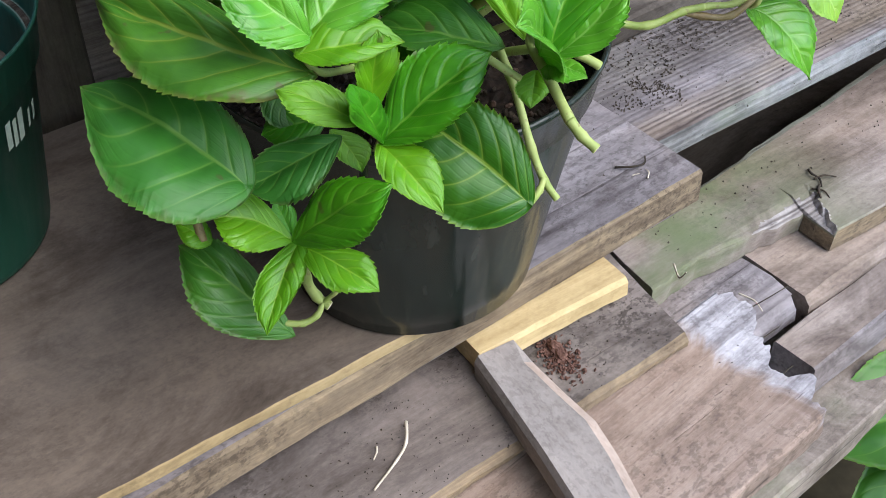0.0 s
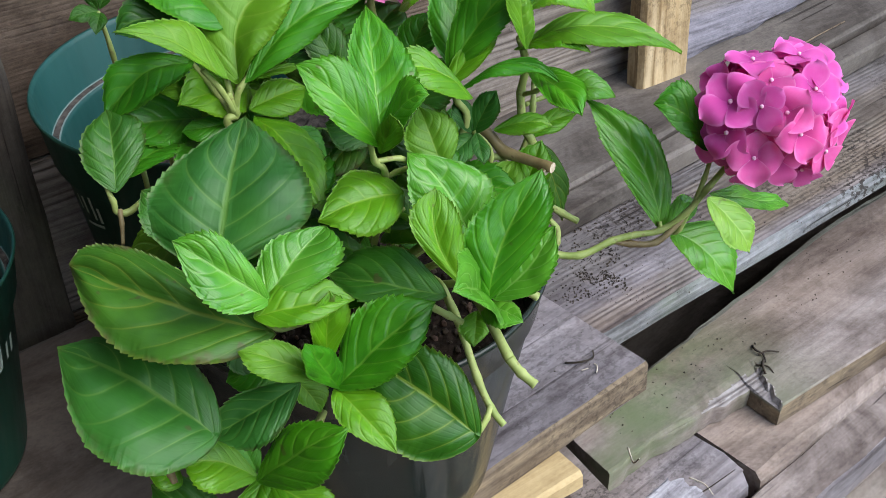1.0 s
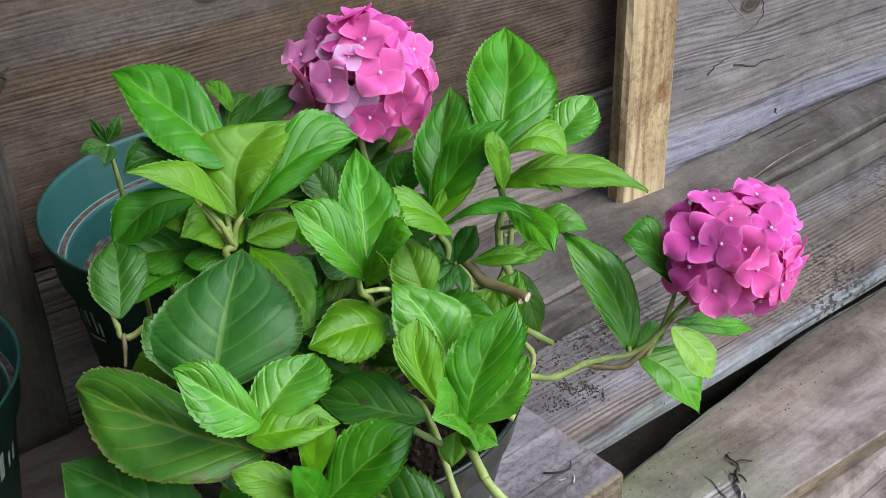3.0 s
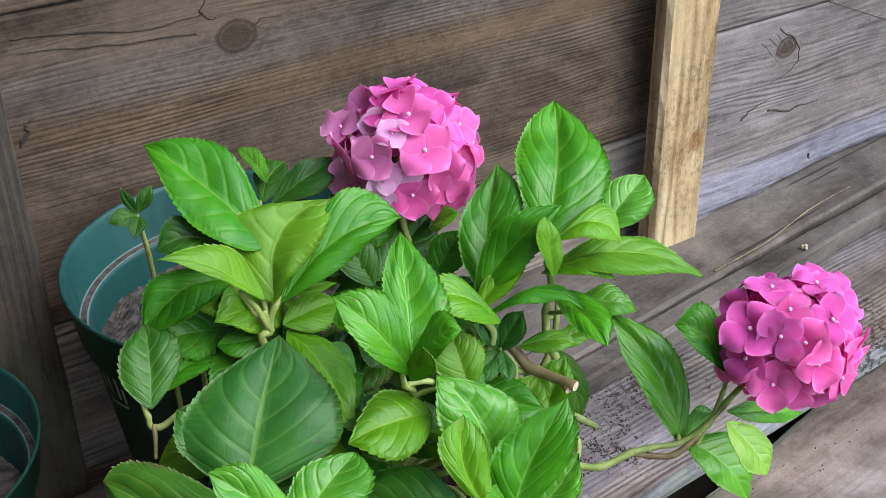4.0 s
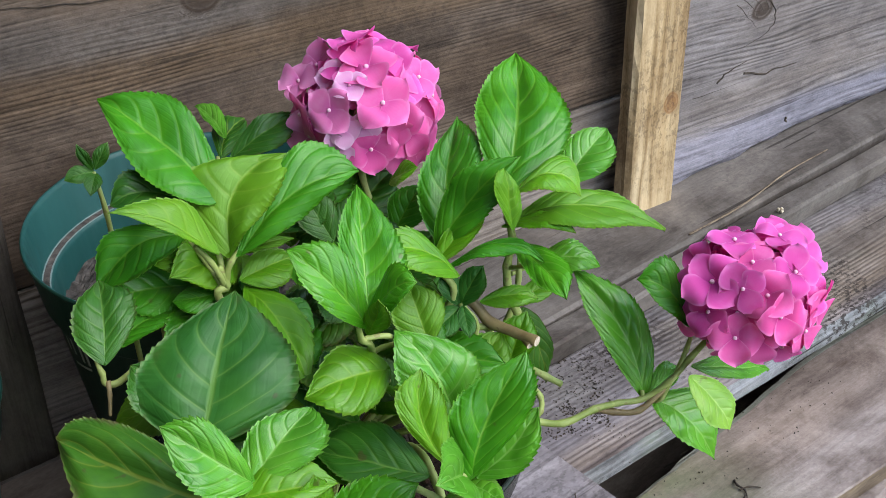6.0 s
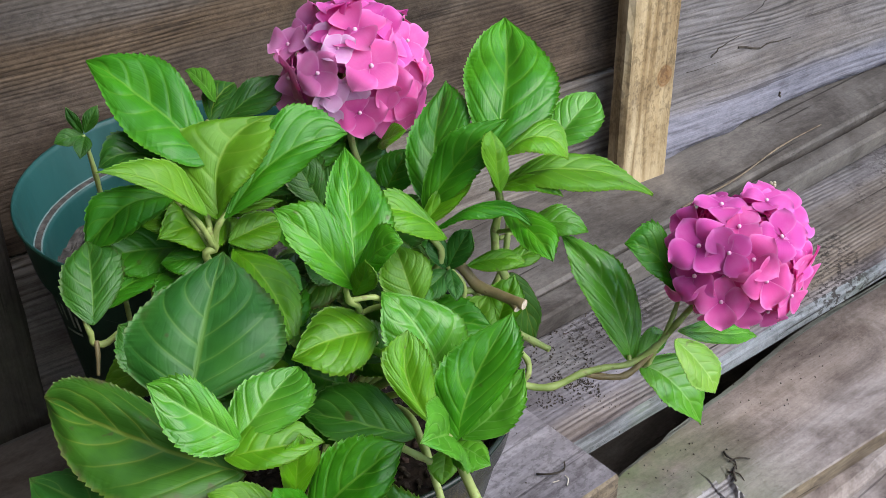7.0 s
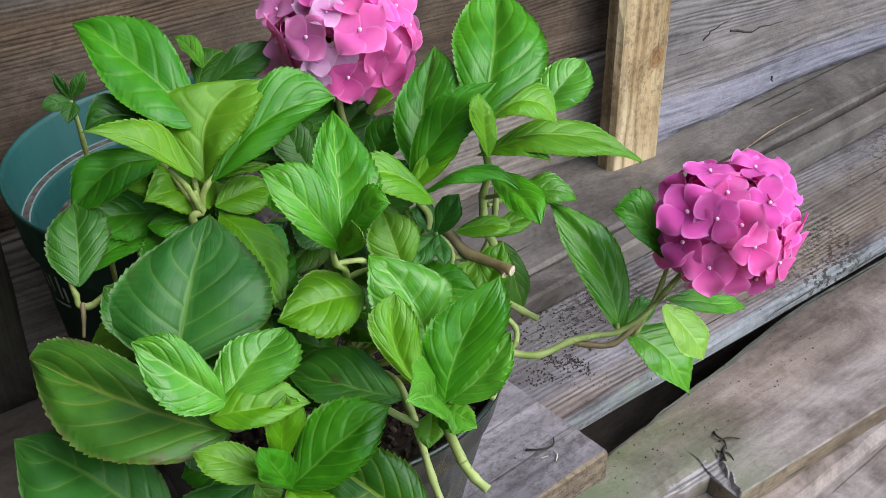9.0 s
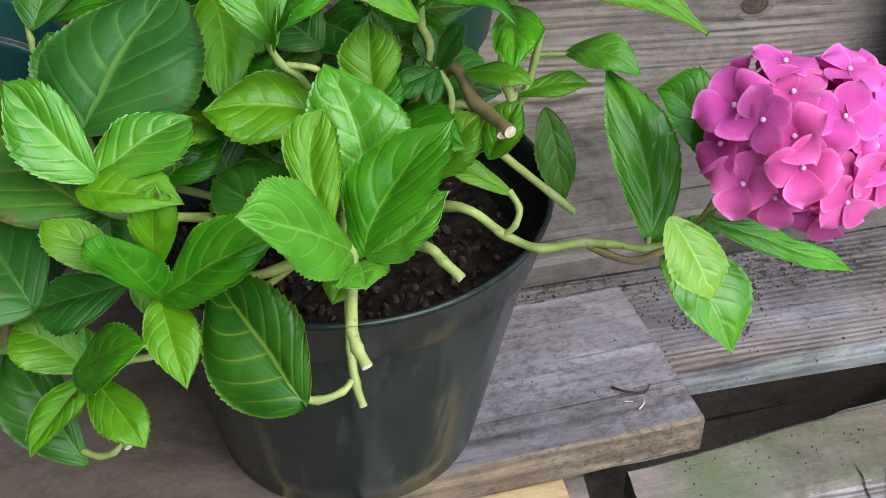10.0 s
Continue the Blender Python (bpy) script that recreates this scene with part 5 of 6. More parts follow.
leaf((0.8780, 0.7760, 0.2960), (0.8661, 0.7818, 0.3105), (0.8530, 0.7910, 0.3220), (0.8527, 0.7693, 0.3049), (0.8805, 0.7910, 0.3191), 0.46, "dark")
leaf((0.7980, 0.7030, 0.2920), (0.7901, 0.7145, 0.3052), (0.7820, 0.7290, 0.3150), (0.7711, 0.7059, 0.3018), (0.8092, 0.7198, 0.3125), 0.46, "dark")
leaf((0.8550, 0.6970, 0.3030), (0.8489, 0.7067, 0.3139), (0.8430, 0.7190, 0.3220), (0.8336, 0.7011, 0.3107), (0.8641, 0.7097, 0.3200), 0.46, "dark")
leaf((0.9260, 0.7690, 0.3150), (0.9140, 0.7742, 0.3260), (0.9010, 0.7820, 0.3340), (0.9031, 0.7606, 0.3211), (0.9259, 0.7852, 0.3342), 0.46, "mid")
leaf((0.7630, 0.6960, 0.3000), (0.7555, 0.7085, 0.3138), (0.7480, 0.7240, 0.3240), (0.7352, 0.7003, 0.3107), (0.7759, 0.7132, 0.3210), 0.46, "dark")
leaf((0.8540, 0.8230, 0.3800), (0.8788, 0.8301, 0.3986), (0.9060, 0.8410, 0.4110), (0.8650, 0.8508, 0.4097), (0.8905, 0.8063, 0.3928), 0.46, "mid")
leaf((0.8330, 0.8240, 0.3860), (0.8384, 0.8509, 0.3999), (0.8450, 0.8800, 0.4070), (0.8191, 0.8548, 0.4003), (0.8568, 0.8454, 0.4040), 0.46, "dark")
leaf((0.8560, 0.7960, 0.3790), (0.8507, 0.8213, 0.3911), (0.8470, 0.8490, 0.3970), (0.8285, 0.8188, 0.3873), (0.8716, 0.8219, 0.3998), 0.46, "dark")
leaf((0.8950, 0.7330, 0.3050), (0.8869, 0.7389, 0.3318), (0.8780, 0.7510, 0.3560), (0.8683, 0.7321, 0.3279), (0.9062, 0.7412, 0.3373), 0.46, "dark")
leaf((0.8760, 0.7510, 0.3020), (0.8670, 0.7569, 0.3243), (0.8570, 0.7680, 0.3440), (0.8519, 0.7498, 0.3203), (0.8827, 0.7603, 0.3300), 0.46, "aged")
leaf((0.8490, 0.7540, 0.3040), (0.8366, 0.7555, 0.3223), (0.8220, 0.7610, 0.3380), (0.8244, 0.7410, 0.3156), (0.8509, 0.7664, 0.3314), 0.46, "aged")
leaf((0.8070, 0.7290, 0.2910), (0.7948, 0.7359, 0.3097), (0.7810, 0.7470, 0.3250), (0.7795, 0.7229, 0.3049), (0.8115, 0.7453, 0.3175), 0.46, "dark")
leaf((0.7460, 0.6710, 0.2600), (0.7285, 0.6758, 0.2600), (0.7120, 0.6820, 0.2560), (0.7238, 0.6595, 0.2553), (0.7324, 0.6907, 0.2685), 0.46, "mid")
leaf((0.7290, 0.7010, 0.2750), (0.7307, 0.6853, 0.2667), (0.7330, 0.6720, 0.2550), (0.7453, 0.6846, 0.2706), (0.7157, 0.6839, 0.2658), 0.46, "dark")
leaf((0.8790, 0.6920, 0.3400), (0.8787, 0.7032, 0.3575), (0.8800, 0.7180, 0.3720), (0.8615, 0.7061, 0.3556), (0.8947, 0.6972, 0.3619), 0.46, "lime")
leaf((0.9070, 0.6880, 0.2900), (0.9210, 0.6906, 0.3078), (0.9380, 0.6960, 0.3220), (0.9104, 0.7059, 0.3142), (0.9290, 0.6730, 0.3045), 0.46, "lime")
leaf((0.9430, 0.6920, 0.2960), (0.9505, 0.6937, 0.3131), (0.9610, 0.6980, 0.3280), (0.9417, 0.7035, 0.3162), (0.9573, 0.6820, 0.3115), 0.46, "fresh")
leaf((0.8365, 0.8896, 0.4149), (0.8402, 0.9218, 0.4169), (0.8404, 0.9514, 0.4135), (0.8340, 0.9136, 0.4174), (0.8505, 0.9268, 0.4174), 0.45, "glossy")
leaf((1.0368, 0.6512, 0.2510), (1.0554, 0.6557, 0.2551), (1.0732, 0.6582, 0.2538), (1.0549, 0.6622, 0.2645), (1.0562, 0.6499, 0.2502), 0.45, "glossy")
# the older, shaded leaves inside the bush
inner = random.Random(21)
for k in range(54):
    a = k * 2.399963
    high = k >= 34
    r = (0.07 if high else 0.095) * math.sqrt(((k - 34 if high else k) + 0.5) / (20 if high else 34))
    foot = Vector((0.838 + r * math.cos(a), (0.812 if high else 0.762) + 0.62 * r * math.sin(a), (0.33 if high else 0.275) + inner.uniform(0.0, 0.045)))
    out = Vector((math.cos(a) + inner.uniform(-0.5, 0.5), math.sin(a) * 0.7 - 0.35 + inner.uniform(-0.4, 0.4), inner.uniform(-0.15, 0.35))).normalized()
    face = Vector((inner.uniform(-0.4, 0.2), -0.55, 0.75))
    face = (face - out * face.dot(out)).normalized()
    size, side = inner.uniform(0.045, 0.066), face.cross(out)
    mid = foot + out * size * 0.5 + face * 0.004
    leaf(foot, mid, foot + out * size, mid + side * size * 0.33 + face * 0.003, mid - side * size * 0.33 + face * 0.003, 0.46, ("lime", "mid", "aged", "fresh", "dark")[k % 5])
stem([(0.865, 0.790, 0.185), (0.780, 0.775, 0.355), (0.781, 0.775, 0.375), (0.779, 0.778, 0.389)], 0.0030, 0.0022, "green_stem")
stem([(0.781, 0.777, 0.382), (0.784, 0.792, 0.401), (0.784, 0.798, 0.411)], 0.0020, 0.0016, "green_stem")
stem([(0.779, 0.776, 0.375), (0.772, 0.805, 0.396), (0.764, 0.818, 0.412)], 0.0018, 0.0013, "green_stem")
stem([(0.781, 0.775, 0.375), (0.803, 0.813, 0.388), (0.815, 0.851, 0.398), (0.825, 0.877, 0.408)], 0.0020, 0.0014, "green_stem")
stem([(0.781, 0.776, 0.379), (0.787, 0.776, 0.391), (0.799, 0.779, 0.398)], 0.0022, 0.0016, "green_stem")
stem([(0.780, 0.775, 0.377), (0.774, 0.776, 0.394), (0.765, 0.777, 0.410)], 0.0021, 0.0016, "green_stem")
stem([(0.865, 0.790, 0.185), (0.744, 0.771, 0.332), (0.698, 0.769, 0.337), (0.693, 0.771, 0.347), (0.692, 0.775, 0.357)], 0.0024, 0.0016, "green_stem")
stem([(0.695, 0.769, 0.341), (0.693, 0.763, 0.335), (0.689, 0.756, 0.325)], 0.0018, 0.0010, "woody_stem")
stem([(0.865, 0.790, 0.185), (0.751, 0.715, 0.283), (0.728, 0.709, 0.306), (0.722, 0.708, 0.334)], 0.0028, 0.0018, "green_stem")
stem([(0.865, 0.790, 0.185), (0.784, 0.680, 0.278), (0.741, 0.652, 0.304), (0.728, 0.647, 0.321)], 0.0030, 0.0014, "green_stem")
stem([(0.865, 0.790, 0.185), (0.820, 0.674, 0.243), (0.772, 0.636, 0.267), (0.757, 0.632, 0.270)], 0.0030, 0.0022, "green_stem")
stem([(0.865, 0.790, 0.185), (0.767, 0.677, 0.196), (0.730, 0.656, 0.201), (0.714, 0.650, 0.203)], 0.0028, 0.0018, "green_stem")
stem([(0.714, 0.650, 0.203), (0.715, 0.650, 0.170), (0.720, 0.649, 0.152), (0.725, 0.642, 0.147)], 0.0034, 0.0029, "green_stem", cut=True)
stem([(0.697, 0.648, 0.142), (0.707, 0.643, 0.141), (0.716, 0.642, 0.144), (0.722, 0.645, 0.149)], 0.0022, 0.0018, "green_stem")
stem([(0.722, 0.645, 0.149), (0.729, 0.642, 0.156), (0.733, 0.639, 0.162)], 0.0016, 0.0014, "green_stem")
stem([(0.665, 0.679, 0.218), (0.664, 0.670, 0.207)], 0.0028, 0.0028, "woody_stem", cut=True)
stem([(0.865, 0.790, 0.185), (0.866, 0.674, 0.303), (0.860, 0.629, 0.288), (0.855, 0.586, 0.268)], .0034, .0031, "green_stem")
stem([(0.855, 0.587, 0.269), (0.857, 0.578, 0.263), (0.861, 0.569, 0.258)], 0.0031, 0.003, "green_stem", cut=True)
stem([(0.865, 0.790, 0.185), (0.858, 0.684, 0.268), (0.858, 0.653, 0.261), (0.856, 0.624, 0.225), (0.857, 0.611, 0.209), (0.860, 0.601, 0.200)], 0.0030, 0.0023, "green_stem", cut=True)
stem([(0.824, 0.590, 0.223), (0.836, 0.594, 0.215), (0.849, 0.604, 0.210), (0.855, 0.609, 0.213)], 0.0024, 0.0019, "green_stem")
stem([(0.865, 0.790, 0.185), (0.920, 0.731, 0.328), (0.937, 0.703, 0.324), (0.950, 0.671, 0.324)], 0.0038, 0.0036, "woody_stem", cut=True)
stem([(0.943, 0.695, 0.323), (0.946, 0.683, 0.323), (0.946, 0.673, 0.321)], 0.0030, 0.0028, "woody_stem", cut=True)
stem([(0.865, 0.790, 0.185), (0.924, 0.713, 0.317), (0.951, 0.713, 0.287), (0.988, 0.709, 0.252), (0.999, 0.704, 0.243)], 0.0027, 0.0024, "green_stem", cut=True)
stem([(0.865, 0.790, 0.185), (0.901, 0.666, 0.257), (0.911, 0.656, 0.253), (0.921, 0.647, 0.246)], 0.0031, 0.0029, "green_stem", cut=True)
stem([(0.865, 0.790, 0.185), (0.919, 0.684, 0.270), (0.950, 0.673, 0.254), (0.968, 0.662, 0.251), (0.991, 0.657, 0.256), (1.005, 0.653, 0.257)], 0.0028, 0.0024, "green_stem")
stem([(0.991, 0.657, 0.256), (1.008, 0.652, 0.257), (1.025, 0.646, 0.257), (1.043, 0.640, 0.268), (1.059, 0.638, 0.283), (1.083, 0.632, 0.311)], 0.0022, 0.0021, "green_stem")
stem([(0.993, 0.658, 0.255), (1.004, 0.652, 0.251), (1.020, 0.643, 0.251), (1.041, 0.641, 0.263)], 0.0024, 0.0021, "woody_stem")
stem([(0.953, 0.683, 0.278), (0.958, 0.676, 0.270), (0.955, 0.671, 0.262), (0.949, 0.672, 0.255)], 0.0021, 0.0018, "green_stem")
stem([(0.865, 0.790, 0.185), (0.950, 0.708, 0.303), (0.952, 0.708, 0.340), (0.953, 0.710, 0.361), (0.957, 0.710, 0.380), (0.950, 0.707, 0.403)], 0.0034, 0.0024, "green_stem")
stem([(0.953, 0.709, 0.360), (0.956, 0.697, 0.367), (0.958, 0.687, 0.376)], 0.0016, 0.0014, "green_stem")
stem([(0.865, 0.790, 0.185), (0.910, 0.719, 0.336), (0.908, 0.718, 0.369), (0.909, 0.716, 0.395)], 0.0028, 0.0020, "green_stem")
stem([(0.865, 0.790, 0.185), (0.847, 0.710, 0.330), (0.831, 0.691, 0.364), (0.825, 0.683, 0.382)], 0.0026, 0.0016, "green_stem")
stem([(0.834, 0.694, 0.361), (0.849, 0.691, 0.359), (0.860, 0.689, 0.348)], 0.0018, 0.0016, "green_stem")
stem([(0.842, 0.705, 0.338), (0.850, 0.700, 0.344), (0.859, 0.691, 0.350)], 0.0018, 0.0016, "green_stem")
stem([(0.844, 0.708, 0.315), (0.855, 0.704, 0.312), (0.868, 0.703, 0.302)], 0.0018, 0.0016, "green_stem")
stem([(0.865, 0.790, 0.185), (0.899, 0.794, 0.351), (0.902, 0.811, 0.401), (0.910, 0.827, 0.436)], 0.0026, 0.0019, "green_stem")
stem([(0.865, 0.790, 0.185), (0.920, 0.707, 0.311), (0.916, 0.711, 0.345)], 0.0024, 0.0018, "green_stem")
stem([(0.824, 0.623, 0.300), (0.833, 0.618, 0.292), (0.840, 0.614, 0.286)], 0.0024, 0.0019, "green_stem")
stem([(0.969, 0.727, 0.339), (0.983, 0.729, 0.338), (0.997, 0.730, 0.336)], 0.0016, 0.0014, "green_stem")
stem([(0.961, 0.721, 0.304), (0.969, 0.722, 0.319), (0.974, 0.725, 0.337), (0.979, 0.731, 0.352)], 0.0029, 0.0016, "green_stem")
stem([(1.026, 0.647, 0.259), (1.027, 0.649, 0.262)], 0.0018, 0.0016, "green_stem")
stem([(1.048, 0.640, 0.270), (1.059, 0.642, 0.289), (1.067, 0.646, 0.300)], 0.0018, 0.0016, "green_stem")
stem([(1.045, 0.640, 0.268), (1.038, 0.640, 0.256), (1.036, 0.644, 0.251)], 0.0018, 0.0016, "green_stem")


def floret_mesh(seed, cup, flat):
    """Four broad overlapping sepals round a small bead. cup: how far they close up."""
    rng = random.Random(seed)
    bm = bmesh.new()
    lay = bm.loops.layers.uv.new("UVMap")
    for k in range(4):
        turn = Matrix.Rotation(k * math.pi / 2 + rng.uniform(-0.14, 0.14), 3, "Z")
        size = rng.uniform(0.0185, 0.0208)
        wide = rng.uniform(0.92, 1.12)
        tilt = cup + (rng.uniform(-0.12, 0.3) if flat else rng.uniform(-0.2, 0.3))
        point = rng.uniform(0.68, 1.0)
        ph = rng.random() * 6
        trough = rng.uniform(-4, 12) if flat else rng.uniform(4, 36)
        nu, nv = 6, 9
        for under in (False, True):
            g = []
            for i in range(nv + 1):
                v = i / nv
                half = size * 0.56 * wide * (0.2 + 0.8 * math.sin(math.pi / 2 * min(1, v / 0.52)) if v < 0.52 else max(0.0, 1 - ((v - 0.52) / 0.48) ** 1.6) ** point)
                row = []
                for j in range(nu + 1):
                    u = -1 + 2 * j / nu
                    x = size * (v + 0.02 * u * u * v)
                    y = u * half
                    z = tilt * x + 0.0022 * v * math.sin(4 * v + ph) + trough * y * y - 0.22 * size * max(0, v - 0.45) ** 2 * 3 + 0.0022 * u * v * math.sin(3 * v + ph * 2) + 0.0009 * (k % 2) - 6 * x * x * (0.5 + 0.5 * math.sin(ph))
                    row.append((turn @ Vector((x + 0.0006, y, z - (0.0003 if under else 0))), (0.5 + u / 2, v)))
                g.append(row)
            vs = [[bm.verts.new(p[0]) for p in row] for row in g]
            for i in range(nv):
                for j in range(nu):
                    q = [(i, j), (i + 1, j), (i + 1, j + 1), (i, j + 1)]
                    if under:
                        q.reverse()
                    f = bm.faces.new([vs[a][b] for a, b in q])
                    f.smooth = True
                    for lp, (a, b) in zip(f.loops, q):
                        lp[lay].uv = g[a][b][1]
    n = len(bm.faces)
    bmesh.ops.create_icosphere(bm, subdivisions=2, radius=0.0016, matrix=Matrix.Translation((0, 0, 0.0014)))
    bm.faces.ensure_lookup_table()
    for f in bm.faces[n:]:
        f.material_index, f.smooth = 1, True
    me = bpy.data.meshes.new("floret")
    bm.to_mesh(me)
    bm.free()
    return me


def flower_head(centre, radii, seen, kinds, hole, label, seed, spread):
    """A mophead: the large florets face the ways in seen (direction, kind, turn from upright); smaller ones fill the gaps and the ball
    inside them; all sit on little stalks. hole: a way that is left open on the buds."""
    rng = random.Random(seed)
    hole = Vector(hole) if hole else None
    ways = [(Vector(d).normalized(), kind, turn, 1.13 - 0.2 * i / len(seen) - 0.09 * (i % 3 == 1)) for i, (d, kind, turn) in enumerate(seen)]
    for count, far, near, reach in ((110, spread, 0.5, 0.94), (60, 0.0, 0.8, 0.76)):
        for i in range(count):
            z = 1 - 1.8 * (i + 0.5) / count
            a = i * 2.399963 + (1 - reach) * 4
            r = math.sqrt(max(0, 1 - z * z))
            d = Vector((r * math.cos(a), r * math.sin(a), z))
            if (reach < 0.9 or all(d.angle(w[0]) > far for w in ways)) and not (hole and d.angle(hole) < near):
                ways.append((d, kinds[rng.randrange(len(kinds))], rng.random() * 6.28, reach * rng.uniform(0.94, 1.06)))
    bm = bmesh.new()
    for d, *_ in ways:
        tube(bm, [(0, 0, -radii[2] * 0.8), d * radii[0] * 0.3, Vector([a * b for a, b in zip(d, radii)]) * 0.9], 0.0013, 0.0009, 6)
    head = part("flower_head", bm, MAT["green_stem"], plant, label, smooth=True)
    head.matrix_world = Matrix.Translation(centre)
    if hole:
        for k in range(9):
            d = (hole + 0.34 * Vector((rng.uniform(-1, 1), rng.uniform(-1, 1), rng.uniform(-1, 1)))).normalized()
            bm = bmesh.new()
            bmesh.ops.create_icosphere(bm, subdivisions=2, radius=rng.uniform(0.002, 0.0034), matrix=Matrix.Translation(d * radii[0] * rng.uniform(0.6, 0.86)))
            part("bud", bm, MAT["mauve" if k % 3 else "green_stem"], head, smooth=True)
    meshes = {}
    for kind in sorted(set(kinds) | {w[1] for w in ways}):
        for s in range(6):
            me = floret_mesh(seed * 31 + s, (0.04, 0.2, 0.4, 0.15, 0.42, 0.28)[s], s < 2)
            me.materials.append(MAT[kind])
            me.materials.append(MAT["eye"])
            meshes[kind, s] = me
    for i, (d, kind, turn, k) in enumerate(ways):
        first = i < len(seen)
        p = Vector([q * w * k for q, w in zip(d, radii)])
        out = (d + Vector((rng.uniform(-1, 1), rng.uniform(-1, 1), rng.uniform(-1, 1))) * (0.46 if first else 0.55) + (Vector((-0.2, -0.28, 0.2)) if first else Vector())).normalized()
        up = Vector((0, 0, 1)) - out * out.z
        up = up.normalized() if up.length > 0.05 else out.orthogonal().normalized()
        q = Matrix((up, out.cross(up), out)).transposed().to_4x4() @ Matrix.Rotation(turn, 4, "Z")
        ob = new("floret", meshes[kind, rng.randrange(3) + (0 if first else 3)])
        ob.parent = head
        ob.matrix_basis = Matrix.Translation(p) @ q @ Matrix.Scale((0.62 if kind == "lilac" else rng.uniform(0.82, 1.06) if first else rng.uniform(0.66, 0.9)), 4)
    return head


flower_head((1.091, 0.620, 0.3355), (0.043, 0.043, 0.043), [
    ((-0.67, -0.43, 0.61), "pink", -0.7), ((-0.45, -0.70, 0.56), "rose", -0.5), ((-0.39, -0.87, 0.30), "rose", -1.6), ((-0.83, -0.55, -0.07), "rose", -1.5), ((-0.59, -0.79, -0.16), "rose", -1.2),
    ((-0.83, -0.01, 0.55), "pink", -0.7), ((-0.97, -0.14, 0.17), "pink", -0.2), ((-0.82, -0.50, 0.28), "rose", -0.5), ((0.32, -0.09, 0.94), "pink", 3.0), ((-0.28, 0.21, 0.94), "pink", 0.1),
    ((-0.36, -0.25, 0.90), "rose", -0.3), ((0.09, -0.66, 0.74), "pink", -1.6), ((0.72, -0.41, 0.56), "pink", 2.5), ((0.56, -0.74, 0.38), "pink", -0.7), ((0.59, -0.81, -0.01), "rose", -0.6),
    ((0.17, -0.97, -0.17), "rose", -0.7), ((0.02, -0.80, -0.60), "rose", -0.9), ((-0.68, 0.45, 0.58), "pink", 0.1), ((0.00, 0.64, 0.77), "pink", 0.9), ((0.33, 0.37, 0.87), "pink", 1.4),
    ((0.51, 0.12, 0.85), "pink", 2.0), ((-0.92, 0.02, -0.38), "pink", -1.8), ((-0.58, -0.20, -0.79), "rose", -1.9), ((0.65, -0.16, 0.74), "pink", 2.3), ((-0.92, 0.34, 0.21), "pink", 0.4)],
    ["pink", "pink", "rose"], None, "full round flower head of pink florets", 3, 0.62)
flower_head((0.920, 0.832, 0.440), (0.045, 0.045, 0.045), [
    ((-0.24, -0.87, 0.43), "rose", -0.8), ((-0.44, -0.87, -0.23), "rose", -1.4), ((-0.81, -0.48, 0.34), "mauve", -0.7), ((-0.54, -0.55, 0.64), "lilac", -1.1), ((-0.53, -0.84, 0.13), "lilac", -0.3),
    ((-0.73, -0.68, 0.09), "lilac", -1.4), ((-0.78, -0.60, -0.16), "lilac", -0.9), ((-0.97, 0.04, -0.26), "mauve", -1.3), ((-0.77, 0.54, 0.36), "mauve", 0.4), ((-0.99, 0.10, 0.09), "mauve", 0.3),
    ((-0.89, 0.45, 0.06), "mauve", 0.4), ((0.47, -0.68, 0.56), "rose", -1.6), ((0.68, -0.70, 0.22), "rose", -0.6), ((0.36, -0.93, 0.10), "rose", -1.4), ((0.08, -0.99, -0.11), "rose", -0.8),
    ((0.58, -0.65, -0.48), "rose", -0.5), ((0.13, -0.86, -0.49), "rose", -0.7), ((-0.13, -0.97, 0.19), "rose", -1.5), ((0.14, -0.47, 0.87), "pink", -1.5), ((-0.40, -0.19, 0.90), "pink", -0.9),
    ((-0.22, -0.47, 0.85), "rose", -0.7), ((0.07, -0.81, 0.58), "pink", -0.4), ((-0.68, -0.10, 0.72), "lilac", -0.1), ((-0.09, 0.19, 0.98), "pink", 0.7), ((0.53, 0.06, 0.84), "pink", 2.4),
    ((0.29, 0.24, 0.93), "pink", 1.9), ((-0.55, 0.56, 0.63), "mauve", 0.5)],
    ["rose", "mauve", "pink"], (-0.52, -0.76, 0.36), "domed flower head of pink and lilac florets", 8, 0.7)


# ---- small things ----
HANDLE = [(0.865, 0.704), (0.862, 0.66), (0.857, 0.6), (0.848, 0.52), (0.835, 0.45), (0.885, 0.44), (0.894, 0.52), (0.906, 0.572), (0.911, 0.607), (0.907, 0.643), (0.904, 0.68), (0.904, 0.704)]
bm = bmesh.new()
low = [bm.verts.new((0.6 - y, x - 0.878, -0.0595)) for x, y in HANDLE]
bev = [bm.verts.new((0.6 - y, x - 0.878, -0.043)) for x, y in HANDLE]
cx, cy = 0.878, 0.6
top = [bm.verts.new((0.6 - y, x - 0.878 - (0.009 if x > cx + 0.01 and y < 0.7 else 0.003) * (1 if x > cx else -1), -0.037)) for x, y in HANDLE]
n = len(HANDLE)
for k in range(n):
    j = (k + 1) % n
    bm.faces.new((low[k], low[j], bev[j], bev[k]))
    f = bm.faces.new((bev[k], bev[j], top[j], top[k]))
    # the right-hand bevel is painted paler, as the lit side
    if 5 <= k < 10:
        f.material_index = 1
bm.faces.new(top)
bm.faces.new(low[::-1])
bmesh.ops.recalc_face_normals(bm, faces=bm.faces)
handle = part("tool_handle", bm, [MAT["worn"], MAT["lit_side"]])
handle.matrix_world = pose(0.878, 0.6, 0, 0, 0, -90)
